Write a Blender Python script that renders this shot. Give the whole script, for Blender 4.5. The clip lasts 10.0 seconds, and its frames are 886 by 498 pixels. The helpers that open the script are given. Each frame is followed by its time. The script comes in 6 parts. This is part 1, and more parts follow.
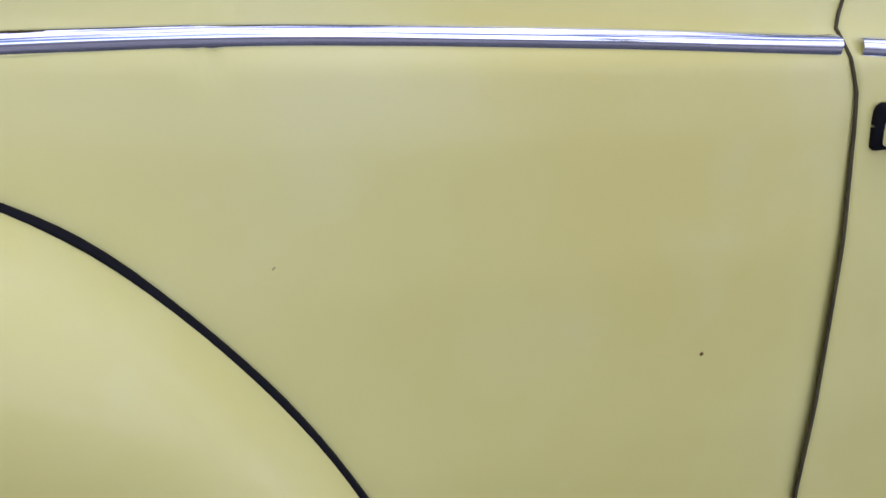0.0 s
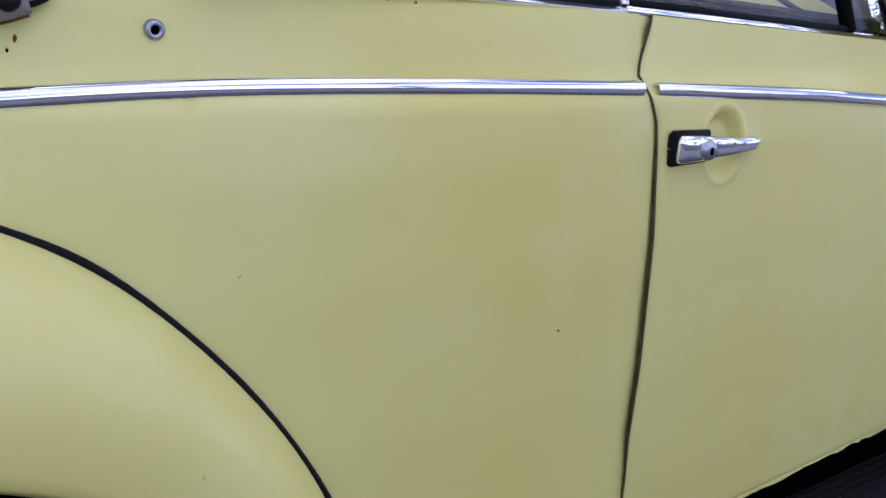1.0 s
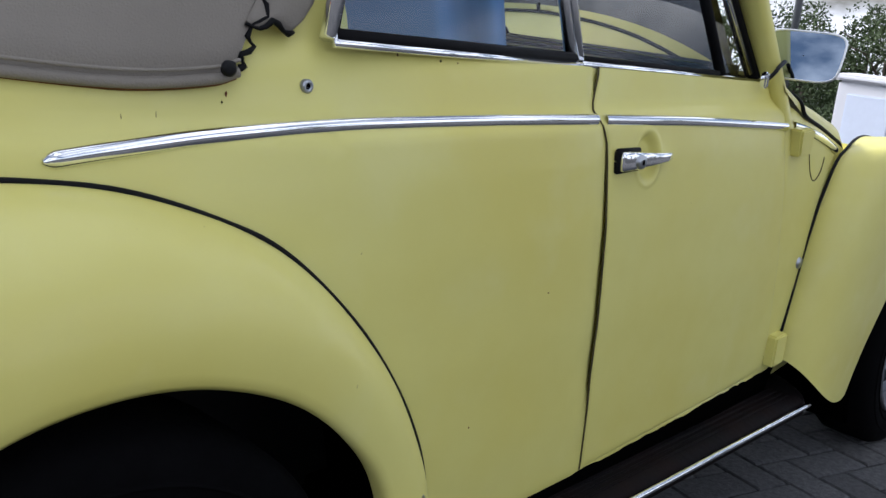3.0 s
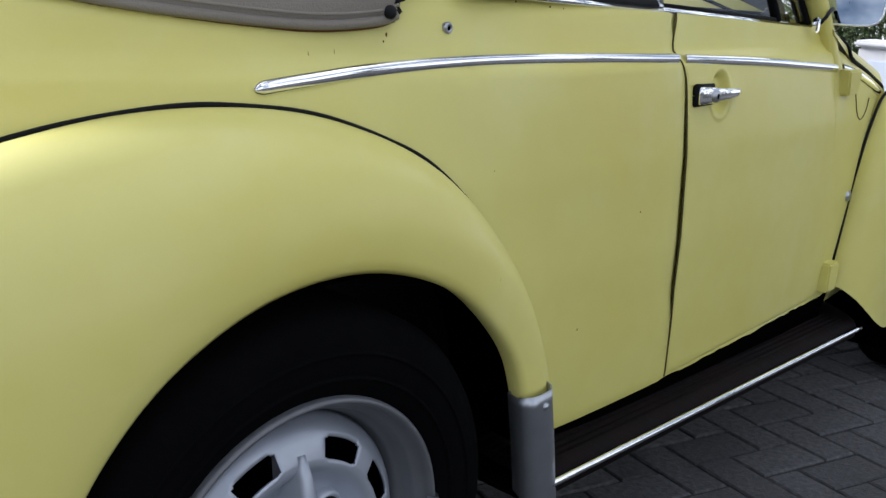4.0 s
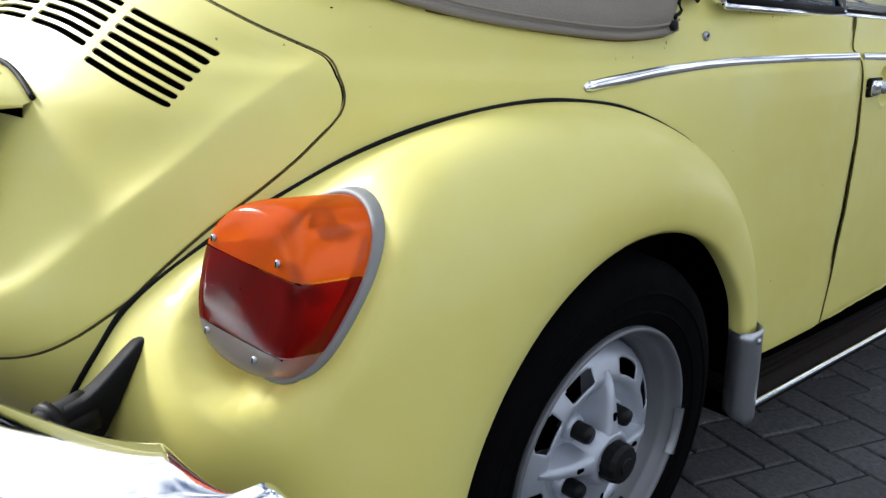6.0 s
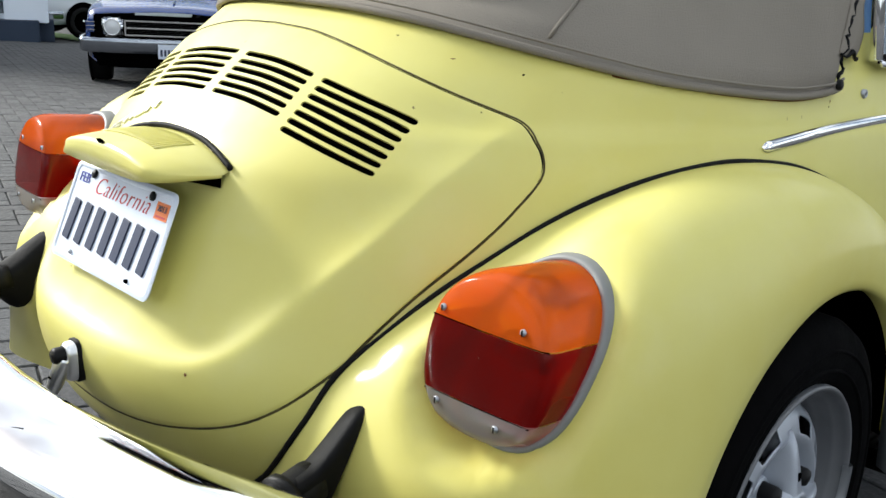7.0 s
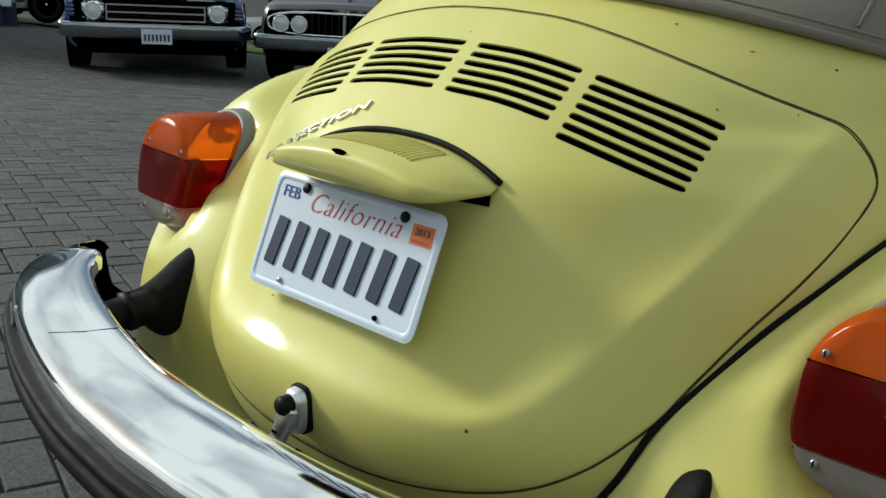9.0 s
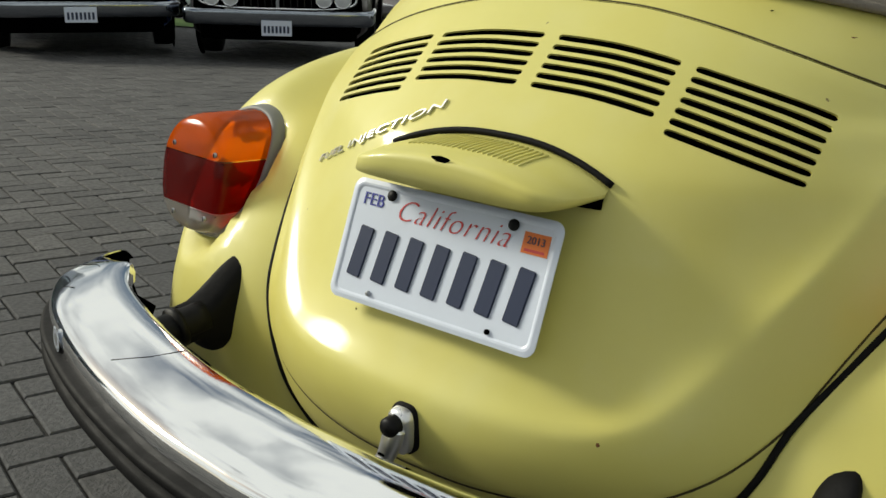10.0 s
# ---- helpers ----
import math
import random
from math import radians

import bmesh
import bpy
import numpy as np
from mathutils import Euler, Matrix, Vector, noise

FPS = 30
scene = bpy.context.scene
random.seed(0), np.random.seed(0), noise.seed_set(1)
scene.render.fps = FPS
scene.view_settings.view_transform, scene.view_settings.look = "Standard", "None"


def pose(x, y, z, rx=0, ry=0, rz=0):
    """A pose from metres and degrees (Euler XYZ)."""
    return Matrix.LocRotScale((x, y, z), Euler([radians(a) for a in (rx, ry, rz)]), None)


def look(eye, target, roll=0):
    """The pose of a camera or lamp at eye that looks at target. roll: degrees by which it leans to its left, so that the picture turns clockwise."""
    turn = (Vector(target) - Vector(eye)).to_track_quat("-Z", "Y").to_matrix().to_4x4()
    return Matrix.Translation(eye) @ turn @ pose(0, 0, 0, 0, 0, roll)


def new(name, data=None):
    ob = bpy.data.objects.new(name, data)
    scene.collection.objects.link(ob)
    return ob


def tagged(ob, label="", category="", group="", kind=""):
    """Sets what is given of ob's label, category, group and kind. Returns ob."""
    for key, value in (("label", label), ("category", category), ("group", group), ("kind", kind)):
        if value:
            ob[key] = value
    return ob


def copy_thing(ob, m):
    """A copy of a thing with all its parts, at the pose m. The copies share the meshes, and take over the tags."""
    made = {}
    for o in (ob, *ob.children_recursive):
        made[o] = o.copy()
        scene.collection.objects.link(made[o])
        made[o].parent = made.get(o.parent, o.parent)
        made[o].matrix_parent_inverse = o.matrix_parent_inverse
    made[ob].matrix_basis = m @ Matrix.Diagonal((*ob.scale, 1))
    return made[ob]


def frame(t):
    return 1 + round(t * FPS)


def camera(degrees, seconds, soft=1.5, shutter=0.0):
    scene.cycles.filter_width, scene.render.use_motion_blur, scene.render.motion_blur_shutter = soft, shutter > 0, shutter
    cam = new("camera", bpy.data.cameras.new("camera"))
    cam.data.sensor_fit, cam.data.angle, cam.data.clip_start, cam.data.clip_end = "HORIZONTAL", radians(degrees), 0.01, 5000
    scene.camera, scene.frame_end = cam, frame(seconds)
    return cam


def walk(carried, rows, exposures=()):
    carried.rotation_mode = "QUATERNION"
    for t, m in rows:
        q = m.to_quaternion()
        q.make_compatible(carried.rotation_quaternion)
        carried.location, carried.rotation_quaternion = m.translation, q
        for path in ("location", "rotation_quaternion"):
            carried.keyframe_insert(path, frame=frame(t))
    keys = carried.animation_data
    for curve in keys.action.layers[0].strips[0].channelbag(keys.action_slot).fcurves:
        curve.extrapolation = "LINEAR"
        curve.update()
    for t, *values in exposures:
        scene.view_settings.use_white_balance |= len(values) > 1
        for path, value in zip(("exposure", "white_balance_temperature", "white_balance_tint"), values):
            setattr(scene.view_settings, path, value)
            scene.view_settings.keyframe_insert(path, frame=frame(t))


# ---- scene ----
EXPO = [(0.0, 0.8, 5300, 36), (1.0, 0.58, 5150, 34), (1.5, 0.44, 5450, 30), (2.0, 0.33, 5600, 24), (3.5, 0.37, 5950, 13), (4.5, 0.5, 6000, 13), (5.0, 0.59, 5800, 14), (6.5, 0.52, 6150, 9), (7.0, 0.49, 6250, 7), (7.5, 0.24, 6400, 5), (8.0, -0.08, 6400, 2), (8.5, -0.4, 6300, 1), (9.0, -0.53, 6250, -3), (9.5, -0.53, 6850, 1), (10.0, -0.53, 6950, 2)]
cam = camera(50.39, 10.0)
ROWS = [
    (0.0, pose(0.2397, -1.2560, 0.9629, 68.389, -3.133, -22.106)),
    (0.5, pose(0.1498, -1.3046, 0.9799, 69.430, -3.978, -29.692)),
    (1.0, pose(0.0609, -1.3455, 0.9871, 71.737, -4.651, -36.230)),
    (1.5, pose(-0.0071, -1.3914, 1.0400, 71.248, -6.858, -39.517)),
    (2.0, pose(-0.0961, -1.4082, 1.0505, 73.043, -7.477, -43.413)),
    (2.2, pose(-0.1412, -1.4246, 1.0613, 72.958, -7.880, -44.530)),
    (3.3, pose(-0.4104, -1.4895, 1.0066, 74.654, -3.936, -45.698)),
    (3.5, pose(-0.4589, -1.5021, 0.9971, 74.514, -3.483, -45.499)),
    (4.0, pose(-0.5839, -1.5154, 0.9733, 73.655, -2.844, -45.428)),
    (4.5, pose(-0.6974, -1.4913, 0.9942, 70.289, -3.863, -45.249)),
    (5.0, pose(-0.8062, -1.4751, 1.0145, 68.134, -4.565, -44.590)),
    (5.2, pose(-0.8491, -1.4685, 1.0246, 68.358, -4.700, -44.378)),
    (6.5, look((-1.211, -1.385, 1.061), (0.151, -0.052, 0.454), 3.6)),
    (7.0, look((-1.265, -1.262, 1.062), (0.096, 0.089, 0.495), 3.2)),
    (7.5, look((-1.272, -1.114, 1.061), (0.094, 0.256, 0.553), 3.9)),
    (8.0, look((-1.299, -1.012, 1.055), (0.064, 0.368, 0.569), 3.5)),
    (8.5, look((-1.367, -0.918, 1.049), (0.024, 0.412, 0.504), 2.8)),
    (9.0, look((-1.408, -0.831, 1.036), (0.009, 0.448, 0.439), 3.2)),
    (9.5, look((-1.451, -0.731, 1.041), (0.0, 0.491, 0.408), 2.8)),
    (10.0, look((-1.496, -0.634, 1.06), (0.005, 0.512, 0.4), 1.8)),
]
walk(cam, ROWS, exposures=EXPO)
# ---- world and sun ----
world = bpy.data.worlds.new("sky")
scene.world = world
world.use_nodes = True
wn, wl = world.node_tree.nodes, world.node_tree.links
wn.clear()
w_out = wn.new("ShaderNodeOutputWorld")
w_bg = wn.new("ShaderNodeBackground")
w_sky = wn.new("ShaderNodeTexSky")
w_sky.sky_type = "NISHITA"
w_sky.sun_disc = False
w_sky.sun_elevation = radians(30)
w_sky.sun_rotation = radians(-18)
w_sky.air_density, w_sky.dust_density, w_sky.ozone_density = 1.0, 2.0, 1.0
# broken white cloud over the blue
w_tc = wn.new("ShaderNodeTexCoord")
w_map = wn.new("ShaderNodeMapping")
w_map.inputs["Scale"].default_value = (1.0, 1.0, 2.4)
w_noise = wn.new("ShaderNodeTexNoise")
w_noise.inputs["Scale"].default_value = 2.6
w_noise.inputs["Detail"].default_value = 7.0
w_noise.inputs["Roughness"].default_value = 0.58
w_ramp = wn.new("ShaderNodeValToRGB")
w_ramp.color_ramp.elements[0].position, w_ramp.color_ramp.elements[1].position = 0.42, 0.57
w_mix = wn.new("ShaderNodeMix")
w_mix.data_type = "RGBA"
w_mix.inputs[7].default_value = (16.5, 16.8, 17.2, 1)
wl.new(w_tc.outputs["Generated"], w_map.inputs["Vector"])
wl.new(w_map.outputs["Vector"], w_noise.inputs["Vector"])
wl.new(w_noise.outputs["Fac"], w_ramp.inputs["Fac"])
wl.new(w_ramp.outputs["Color"], w_mix.inputs[0])
wl.new(w_sky.outputs["Color"], w_mix.inputs[6])
wl.new(w_mix.outputs[2], w_bg.inputs["Color"])
w_bg.inputs["Strength"].default_value = 0.074
wl.new(w_bg.outputs["Background"], w_out.inputs["Surface"])

sun = new("sun", bpy.data.lights.new("sun", "SUN"))
sun.data.energy = 4.8
sun.data.angle = radians(14)
sun.data.color = (1.0, 0.96, 0.9)
sun.matrix_world = look((-0.27, 0.84, 0.48), (0, 0, 0))
# ---- materials ----
def mat(name, color, rough=0.5, metal=0.0, coat=0.0, bump=0.0, bscale=40.0, var=0.0, vscale=6.0, dark=None, spec=0.5, island=False, trans=0.0, obj_random=False, detail=6.0, coat_rough=0.08):
    m = bpy.data.materials.new(name)
    m.use_nodes = True
    n, l = m.node_tree.nodes, m.node_tree.links
    b = n["Principled BSDF"]
    b.inputs["Base Color"].default_value = (*color, 1)
    b.inputs["Roughness"].default_value = rough
    b.inputs["Metallic"].default_value = metal
    b.inputs["Coat Weight"].default_value = coat
    b.inputs["Coat Roughness"].default_value = coat_rough
    b.inputs["Specular IOR Level"].default_value = spec
    b.inputs["Transmission Weight"].default_value = trans
    tc = n.new("ShaderNodeTexCoord")
    if var or island or obj_random:
        nz = n.new("ShaderNodeTexNoise")
        nz.inputs["Scale"].default_value = vscale
        nz.inputs["Detail"].default_value = detail
        l.new(tc.outputs["Object"], nz.inputs["Vector"])
        mx = n.new("ShaderNodeMix")
        mx.data_type = "RGBA"
        d = dark or tuple(c * 0.6 for c in color)
        mx.inputs[6].default_value = (*d, 1)
        mx.inputs[7].default_value = (*color, 1)
        rm = n.new("ShaderNodeMapRange")
        rm.inputs["From Min"].default_value, rm.inputs["From Max"].default_value = 0.3, 0.7
        rm.inputs["To Min"].default_value, rm.inputs["To Max"].default_value = 1.0 - max(var, 0.01), 1.0
        l.new(nz.outputs["Fac"], rm.inputs["Value"])
        fac = rm.outputs["Result"]
        if island or obj_random:
            g = n.new("ShaderNodeNewGeometry") if island else n.new("ShaderNodeObjectInfo")
            mm = n.new("ShaderNodeMath")
            mm.operation = "MULTIPLY"
            r2 = n.new("ShaderNodeMapRange")
            r2.inputs["To Min"].default_value, r2.inputs["To Max"].default_value = 0.45, 1.0
            l.new(g.outputs["Random Per Island" if island else "Random"], r2.inputs["Value"])
            l.new(r2.outputs["Result"], mm.inputs[0])
            l.new(fac, mm.inputs[1])
            fac = mm.outputs[0]
        l.new(fac, mx.inputs[0])
        l.new(mx.outputs[2], b.inputs["Base Color"])
        rr = n.new("ShaderNodeMapRange")
        rr.inputs["To Min"].default_value, rr.inputs["To Max"].default_value = min(1, rough * 1.25), rough * 0.85
        l.new(nz.outputs["Fac"], rr.inputs["Value"])
        l.new(rr.outputs["Result"], b.inputs["Roughness"])
    if bump:
        bz = n.new("ShaderNodeTexNoise")
        bz.inputs["Scale"].default_value = bscale
        bz.inputs["Detail"].default_value = 5.0
        l.new(tc.outputs["Object"], bz.inputs["Vector"])
        bp = n.new("ShaderNodeBump")
        bp.inputs["Strength"].default_value = bump
        bp.inputs["Distance"].default_value = 0.004
        l.new(bz.outputs["Fac"], bp.inputs["Height"])
        l.new(bp.outputs["Normal"], b.inputs["Normal"])
    return m


def sunburnt_paint():
    """Chalky yellow paint: broad faded and deeper patches, fine mottling and sparse chips."""
    m = mat("yellow_paint", (0.64, 0.597, 0.182), 0.50, spec=0.35, coat=0.28, coat_rough=0.12, var=0.22, vscale=22, dark=(0.59, 0.55, 0.16), bump=0.008, bscale=9)
    n, l = m.node_tree.nodes, m.node_tree.links
    b = n["Principled BSDF"]
    tc = [q for q in n if q.type == "TEX_COORD"][0]
    fine = [q for q in n if q.type == "MIX"][0]

    def layer(scale, lo, hi, color, under, amount):
        z = n.new("ShaderNodeTexNoise")
        z.inputs["Scale"].default_value = scale
        z.inputs["Detail"].default_value = 4.0
        l.new(tc.outputs["Object"], z.inputs["Vector"])
        r = n.new("ShaderNodeMapRange")
        r.inputs["From Min"].default_value, r.inputs["From Max"].default_value = lo, hi
        r.inputs["To Max"].default_value = amount
        l.new(z.outputs["Fac"], r.inputs["Value"])
        x = n.new("ShaderNodeMix")
        x.data_type = "RGBA"
        x.inputs[7].default_value = (*color, 1)
        l.new(r.outputs["Result"], x.inputs[0])
        l.new(under, x.inputs[6])
        return x.outputs[2]
    c = layer(2.6, 0.42, 0.66, (0.60, 0.52, 0.105), fine.outputs[2], 0.6)
    c = layer(9.0, 0.55, 0.75, (0.655, 0.62, 0.25), c, 0.35)
    c = layer(38.0, 0.765, 0.78, (0.10, 0.06, 0.02), c, 0.8)
    l.new(c, b.inputs["Base Color"])
    return m


PAINT = sunburnt_paint()
STAIN = mat("brown_drip_stain", (0.30, 0.25, 0.08), 0.7, var=0.4, vscale=60)
RUST = mat("rust", (0.16, 0.055, 0.012), 0.9, var=0.7, vscale=40, dark=(0.05, 0.02, 0.006), bump=0.5, bscale=120)
CHROME = mat("chrome", (0.90, 0.91, 0.93), 0.06, metal=1.0, var=0.12, vscale=14, bump=0.015, bscale=30)
# paler, rougher chrome; stands in for white sky in its reflections
BRIGHT = mat("soft_bright_metal", (0.85, 0.85, 0.86), 0.28, metal=0.85, var=0.2, vscale=40)
DULL = mat("dull_steel", (0.42, 0.44, 0.47), 0.32, metal=0.9, var=0.3, vscale=20, bump=0.1, bscale=60)
TYRE = mat("tyre_rubber", (0.0025, 0.0025, 0.0028), 0.9, var=0.4, vscale=30, bump=0.2, bscale=90, spec=0.03)
RUBBER = mat("black_rubber", (0.005, 0.005, 0.0055), 0.6, var=0.4, vscale=30, bump=0.15, bscale=120, spec=0.12)
PLASTIC = mat("black_plastic", (0.004, 0.004, 0.0045), 0.5, spec=0.2, var=0.3, vscale=25, bump=0.06, bscale=200)
# near-black: for black parts, and for recess shade put into the colour
DARK = mat("black_and_shade", (0.001, 0.001, 0.001), 0.95, spec=0.0)
GAPDIRT = mat("olive_gap_grime", (0.075, 0.060, 0.014), 0.9, var=0.6, vscale=30, dark=(0.006, 0.005, 0.003))
# dim blue base stands in for the grey-blue sky the mirror should reflect
MIRROR = mat("mirror_dim_sky_blue", (0.42, 0.48, 0.55), 0.02, metal=1.0)
GASKET = mat("grey_gasket", (0.20, 0.205, 0.20), 0.5, var=0.25, vscale=18)
FABRIC = mat("taupe_fabric", (0.24, 0.215, 0.18), 0.9, var=0.25, vscale=7, bump=0.35, bscale=420, spec=0.2)
RIM = mat("silver_rim_paint", (0.40, 0.43, 0.485), 0.34, metal=0.45, var=0.3, vscale=16, bump=0.05, bscale=90)
BARREL = mat("grey_rim_barrel", (0.15, 0.155, 0.165), 0.4, metal=0.3, var=0.4, vscale=14, bump=0.08, bscale=70)
WHITE = mat("plate_white", (0.66, 0.715, 0.82), 0.35, var=0.1, vscale=20)
INK = mat("navy_ink", (0.02, 0.03, 0.07), 0.4)
BLUEINK = mat("blue_ink", (0.03, 0.04, 0.3), 0.5)
REDINK = mat("red_script_ink", (0.55, 0.05, 0.05), 0.5)
ORANGE = mat("orange_sticker", (0.75, 0.18, 0.03), 0.5)
# brown in the mottling stands in for the yellow door's reflection
BOARD = mat("running_board_rubber", (0.003, 0.003, 0.0035), 0.7, spec=0.08, var=0.6, vscale=9, dark=(0.012, 0.0055, 0.0045), bump=0.3, bscale=70)
PAVER = mat("grey_paver", (0.118, 0.116, 0.114), 0.85, var=0.75, vscale=62, island=True, dark=(0.03, 0.03, 0.032), bump=0.9, bscale=150)
PAVER_ONE = mat("grey_paver_single", (0.098, 0.099, 0.103), 0.85, var=0.75, vscale=62, obj_random=True, dark=(0.03, 0.03, 0.032), bump=0.9, bscale=150)
SAND = mat("joint_sand", (0.014, 0.0135, 0.013), 0.95, var=0.4, vscale=12)


def glass(name, tint=(1, 1, 1), rough=0.0, least=0.0):
    m = bpy.data.materials.new(name)
    m.use_nodes = True
    n, l = m.node_tree.nodes, m.node_tree.links
    n.clear()
    o = n.new("ShaderNodeOutputMaterial")
    t = n.new("ShaderNodeBsdfTransparent")
    t.inputs["Color"].default_value = (*tint, 1)
    g = n.new("ShaderNodeBsdfGlossy")
    g.inputs["Roughness"].default_value = rough
    f = n.new("ShaderNodeFresnel")
    f.inputs["IOR"].default_value = 1.5
    x = n.new("ShaderNodeMixShader")
    k = n.new("ShaderNodeMath")
    k.operation = "MAXIMUM"
    k.inputs[1].default_value = least
    l.new(f.outputs["Fac"], k.inputs[0])
    l.new(k.outputs[0], x.inputs[0])
    l.new(t.outputs["BSDF"], x.inputs[1])
    l.new(g.outputs["BSDF"], x.inputs[2])
    l.new(x.outputs["Shader"], o.inputs["Surface"])
    return m


GLASS = glass("window_glass", (0.86, 0.9, 0.9))
# blue in this tint stands in for sky reflected by the pane
QUARTERGLASS = glass("quarter_glass_sky_blue", (0.86, 0.95, 1.0), least=0.05)
SIDEGLASS = glass("coated_side_glass", (0.90, 0.93, 0.93), least=0.05)


def lens(name, color, rough=0.16, depth=0.35, tint=(1, 1, 1)):
    m = mat(name, color, rough, coat=0.12, coat_rough=0.05, spec=0.35, var=0.5, vscale=14, dark=tuple(c * depth for c in color))
    b = m.node_tree.nodes["Principled BSDF"]
    n, l = m.node_tree.nodes, m.node_tree.links
    tc = [q for q in n if q.type == "TEX_COORD"][0]
    wv = n.new("ShaderNodeTexWave")
    wv.wave_type, wv.bands_direction = "BANDS", "Y"
    wv.inputs["Scale"].default_value = 60.0
    l.new(tc.outputs["Object"], wv.inputs["Vector"])
    bp = n.new("ShaderNodeBump")
    bp.inputs["Strength"].default_value = 0.025
    bp.inputs["Distance"].default_value = 0.002
    l.new(wv.outputs["Fac"], bp.inputs["Height"])
    l.new(bp.outputs["Normal"], b.inputs["Normal"])
    t = n.new("ShaderNodeBsdfTransparent")
    t.inputs["Color"].default_value = (*tint, 1)
    glow = n.new("ShaderNodeBsdfTranslucent")
    glow.inputs["Color"].default_value = (*[0.85 * q for q in tint], 1)
    half = n.new("ShaderNodeMixShader")
    half.inputs[0].default_value = 0.28
    l.new(b.outputs["BSDF"], half.inputs[1])
    l.new(glow.outputs["BSDF"], half.inputs[2])
    x = n.new("ShaderNodeMixShader")
    x.inputs[0].default_value = 0.4
    l.new(half.outputs["Shader"], x.inputs[1])
    l.new(t.outputs["BSDF"], x.inputs[2])
    o = [q for q in n if q.type == "OUTPUT_MATERIAL"][0]
    l.new(x.outputs["Shader"], o.inputs["Surface"])
    return m


AMBER = lens("amber_lens", (0.68, 0.105, 0.004), depth=0.6, tint=(1.0, 0.38, 0.02))
RED = lens("red_lens", (0.12, 0.0025, 0.0012), depth=0.4, tint=(0.38, 0.005, 0.002))
CLEAR = lens("clear_lens", (0.26, 0.26, 0.25), depth=0.6, tint=(0.75, 0.75, 0.72))
# ---- mesh helpers ----
def mesh_ob(name, verts, faces, material, parent=None, smooth=True, label=""):
    me = bpy.data.meshes.new(name)
    me.from_pydata([tuple(map(float, v)) for v in verts], [], [tuple(map(int, f)) for f in faces])
    me.materials.append(material)
    if smooth:
        me.polygons.foreach_set("use_smooth", [True] * len(me.polygons))
    me.update()
    ob = new(name, me)
    if parent:
        ob.parent = parent
    if label:
        tagged(ob, label)
    return ob


def part(name, bm, material, parent=None, label="", smooth=False):
    me = bpy.data.meshes.new(name)
    bm.to_mesh(me)
    bm.free()
    me.materials.append(material)
    if smooth:
        me.polygons.foreach_set("use_smooth", [True] * len(me.polygons))
    ob = new(name, me)
    if parent:
        ob.parent = parent
    if label:
        tagged(ob, label)
    return ob


def grid_faces(rows, cols, closed=False, skip=None):
    out = []
    for r in range(rows - 1):
        for c in range(cols if closed else cols - 1):
            if skip and skip(r, c):
                continue
            c2 = (c + 1) % cols
            out.append((r * cols + c, r * cols + c2, (r + 1) * cols + c2, (r + 1) * cols + c))
    return out


def grid(name, pts, material, parent=None, closed=False, skip=None, label="", flip=False, smooth=True):
    pts = np.asarray(pts, float)
    f = grid_faces(pts.shape[0], pts.shape[1], closed, skip)
    if flip:
        f = [q[::-1] for q in f]
    return mesh_ob(name, pts.reshape(-1, 3), f, material, parent, smooth, label)


def spline(pts, n):
    """Catmull-Rom through pts, n samples."""
    p = np.asarray(pts, float)
    p = np.vstack([2 * p[0] - p[1], p, 2 * p[-1] - p[-2]])
    m = len(p) - 3
    out = []
    for u in np.linspace(0, m, n):
        i = min(int(u), m - 1)
        t = u - i
        a, b, c, d = p[i : i + 4]
        out.append(0.5 * (2 * b + (c - a) * t + (2 * a - 5 * b + 4 * c - d) * t * t + (3 * b - a - 3 * c + d) * t**3))
    return np.array(out)


def tube(name, pts, r, material, parent=None, seg=8, label="", closed=False, flat=1.0):
    pts = np.asarray(pts, float)
    n = len(pts)
    rad = np.full(n, r) if np.isscalar(r) else np.asarray(r, float)
    rings = []
    up = np.array([0.0, 0.0, 1.0])
    prev = None
    for i in range(n):
        a = pts[(i + 1) % n] if closed or i < n - 1 else pts[i]
        b = pts[i - 1] if closed or i > 0 else pts[i]
        t = a - b
        t = t / (np.linalg.norm(t) + 1e-9)
        s = np.cross(t, up if abs(t[2]) < 0.95 else np.array([0.0, 1.0, 0.0])) if prev is None else prev - t * (prev @ t)
        s = s / (np.linalg.norm(s) + 1e-9)
        prev = s
        v = np.cross(t, s)
        ang = np.linspace(0, 2 * math.pi, seg, endpoint=False)
        rings.append(pts[i] + rad[i] * (np.cos(ang)[:, None] * s * flat + np.sin(ang)[:, None] * v))
    if closed:
        rings.append(rings[0])
    g = np.array(rings)
    f = grid_faces(len(g), seg, True)
    if not closed:
        f += [tuple(range(seg))[::-1], tuple(range((len(g) - 1) * seg, len(g) * seg))]
    return mesh_ob(name, g.reshape(-1, 3), f, material, parent, True, label)


def box_bm(size, at=(0, 0, 0), bevel=0.0, seg=2, m=None):
    bm = bmesh.new()
    bmesh.ops.create_cube(bm, size=1.0)
    bmesh.ops.scale(bm, vec=size, verts=bm.verts)
    if bevel:
        bmesh.ops.bevel(bm, geom=bm.edges, offset=bevel, segments=seg, affect="EDGES")
    if m is not None:
        bmesh.ops.transform(bm, matrix=m, verts=bm.verts)
    bmesh.ops.translate(bm, vec=at, verts=bm.verts)
    return bm


def box(name, size, at, material, parent=None, bevel=0.004, label="", m=None):
    return part(name, box_bm(size, at, bevel, 2, m), material, parent, label)


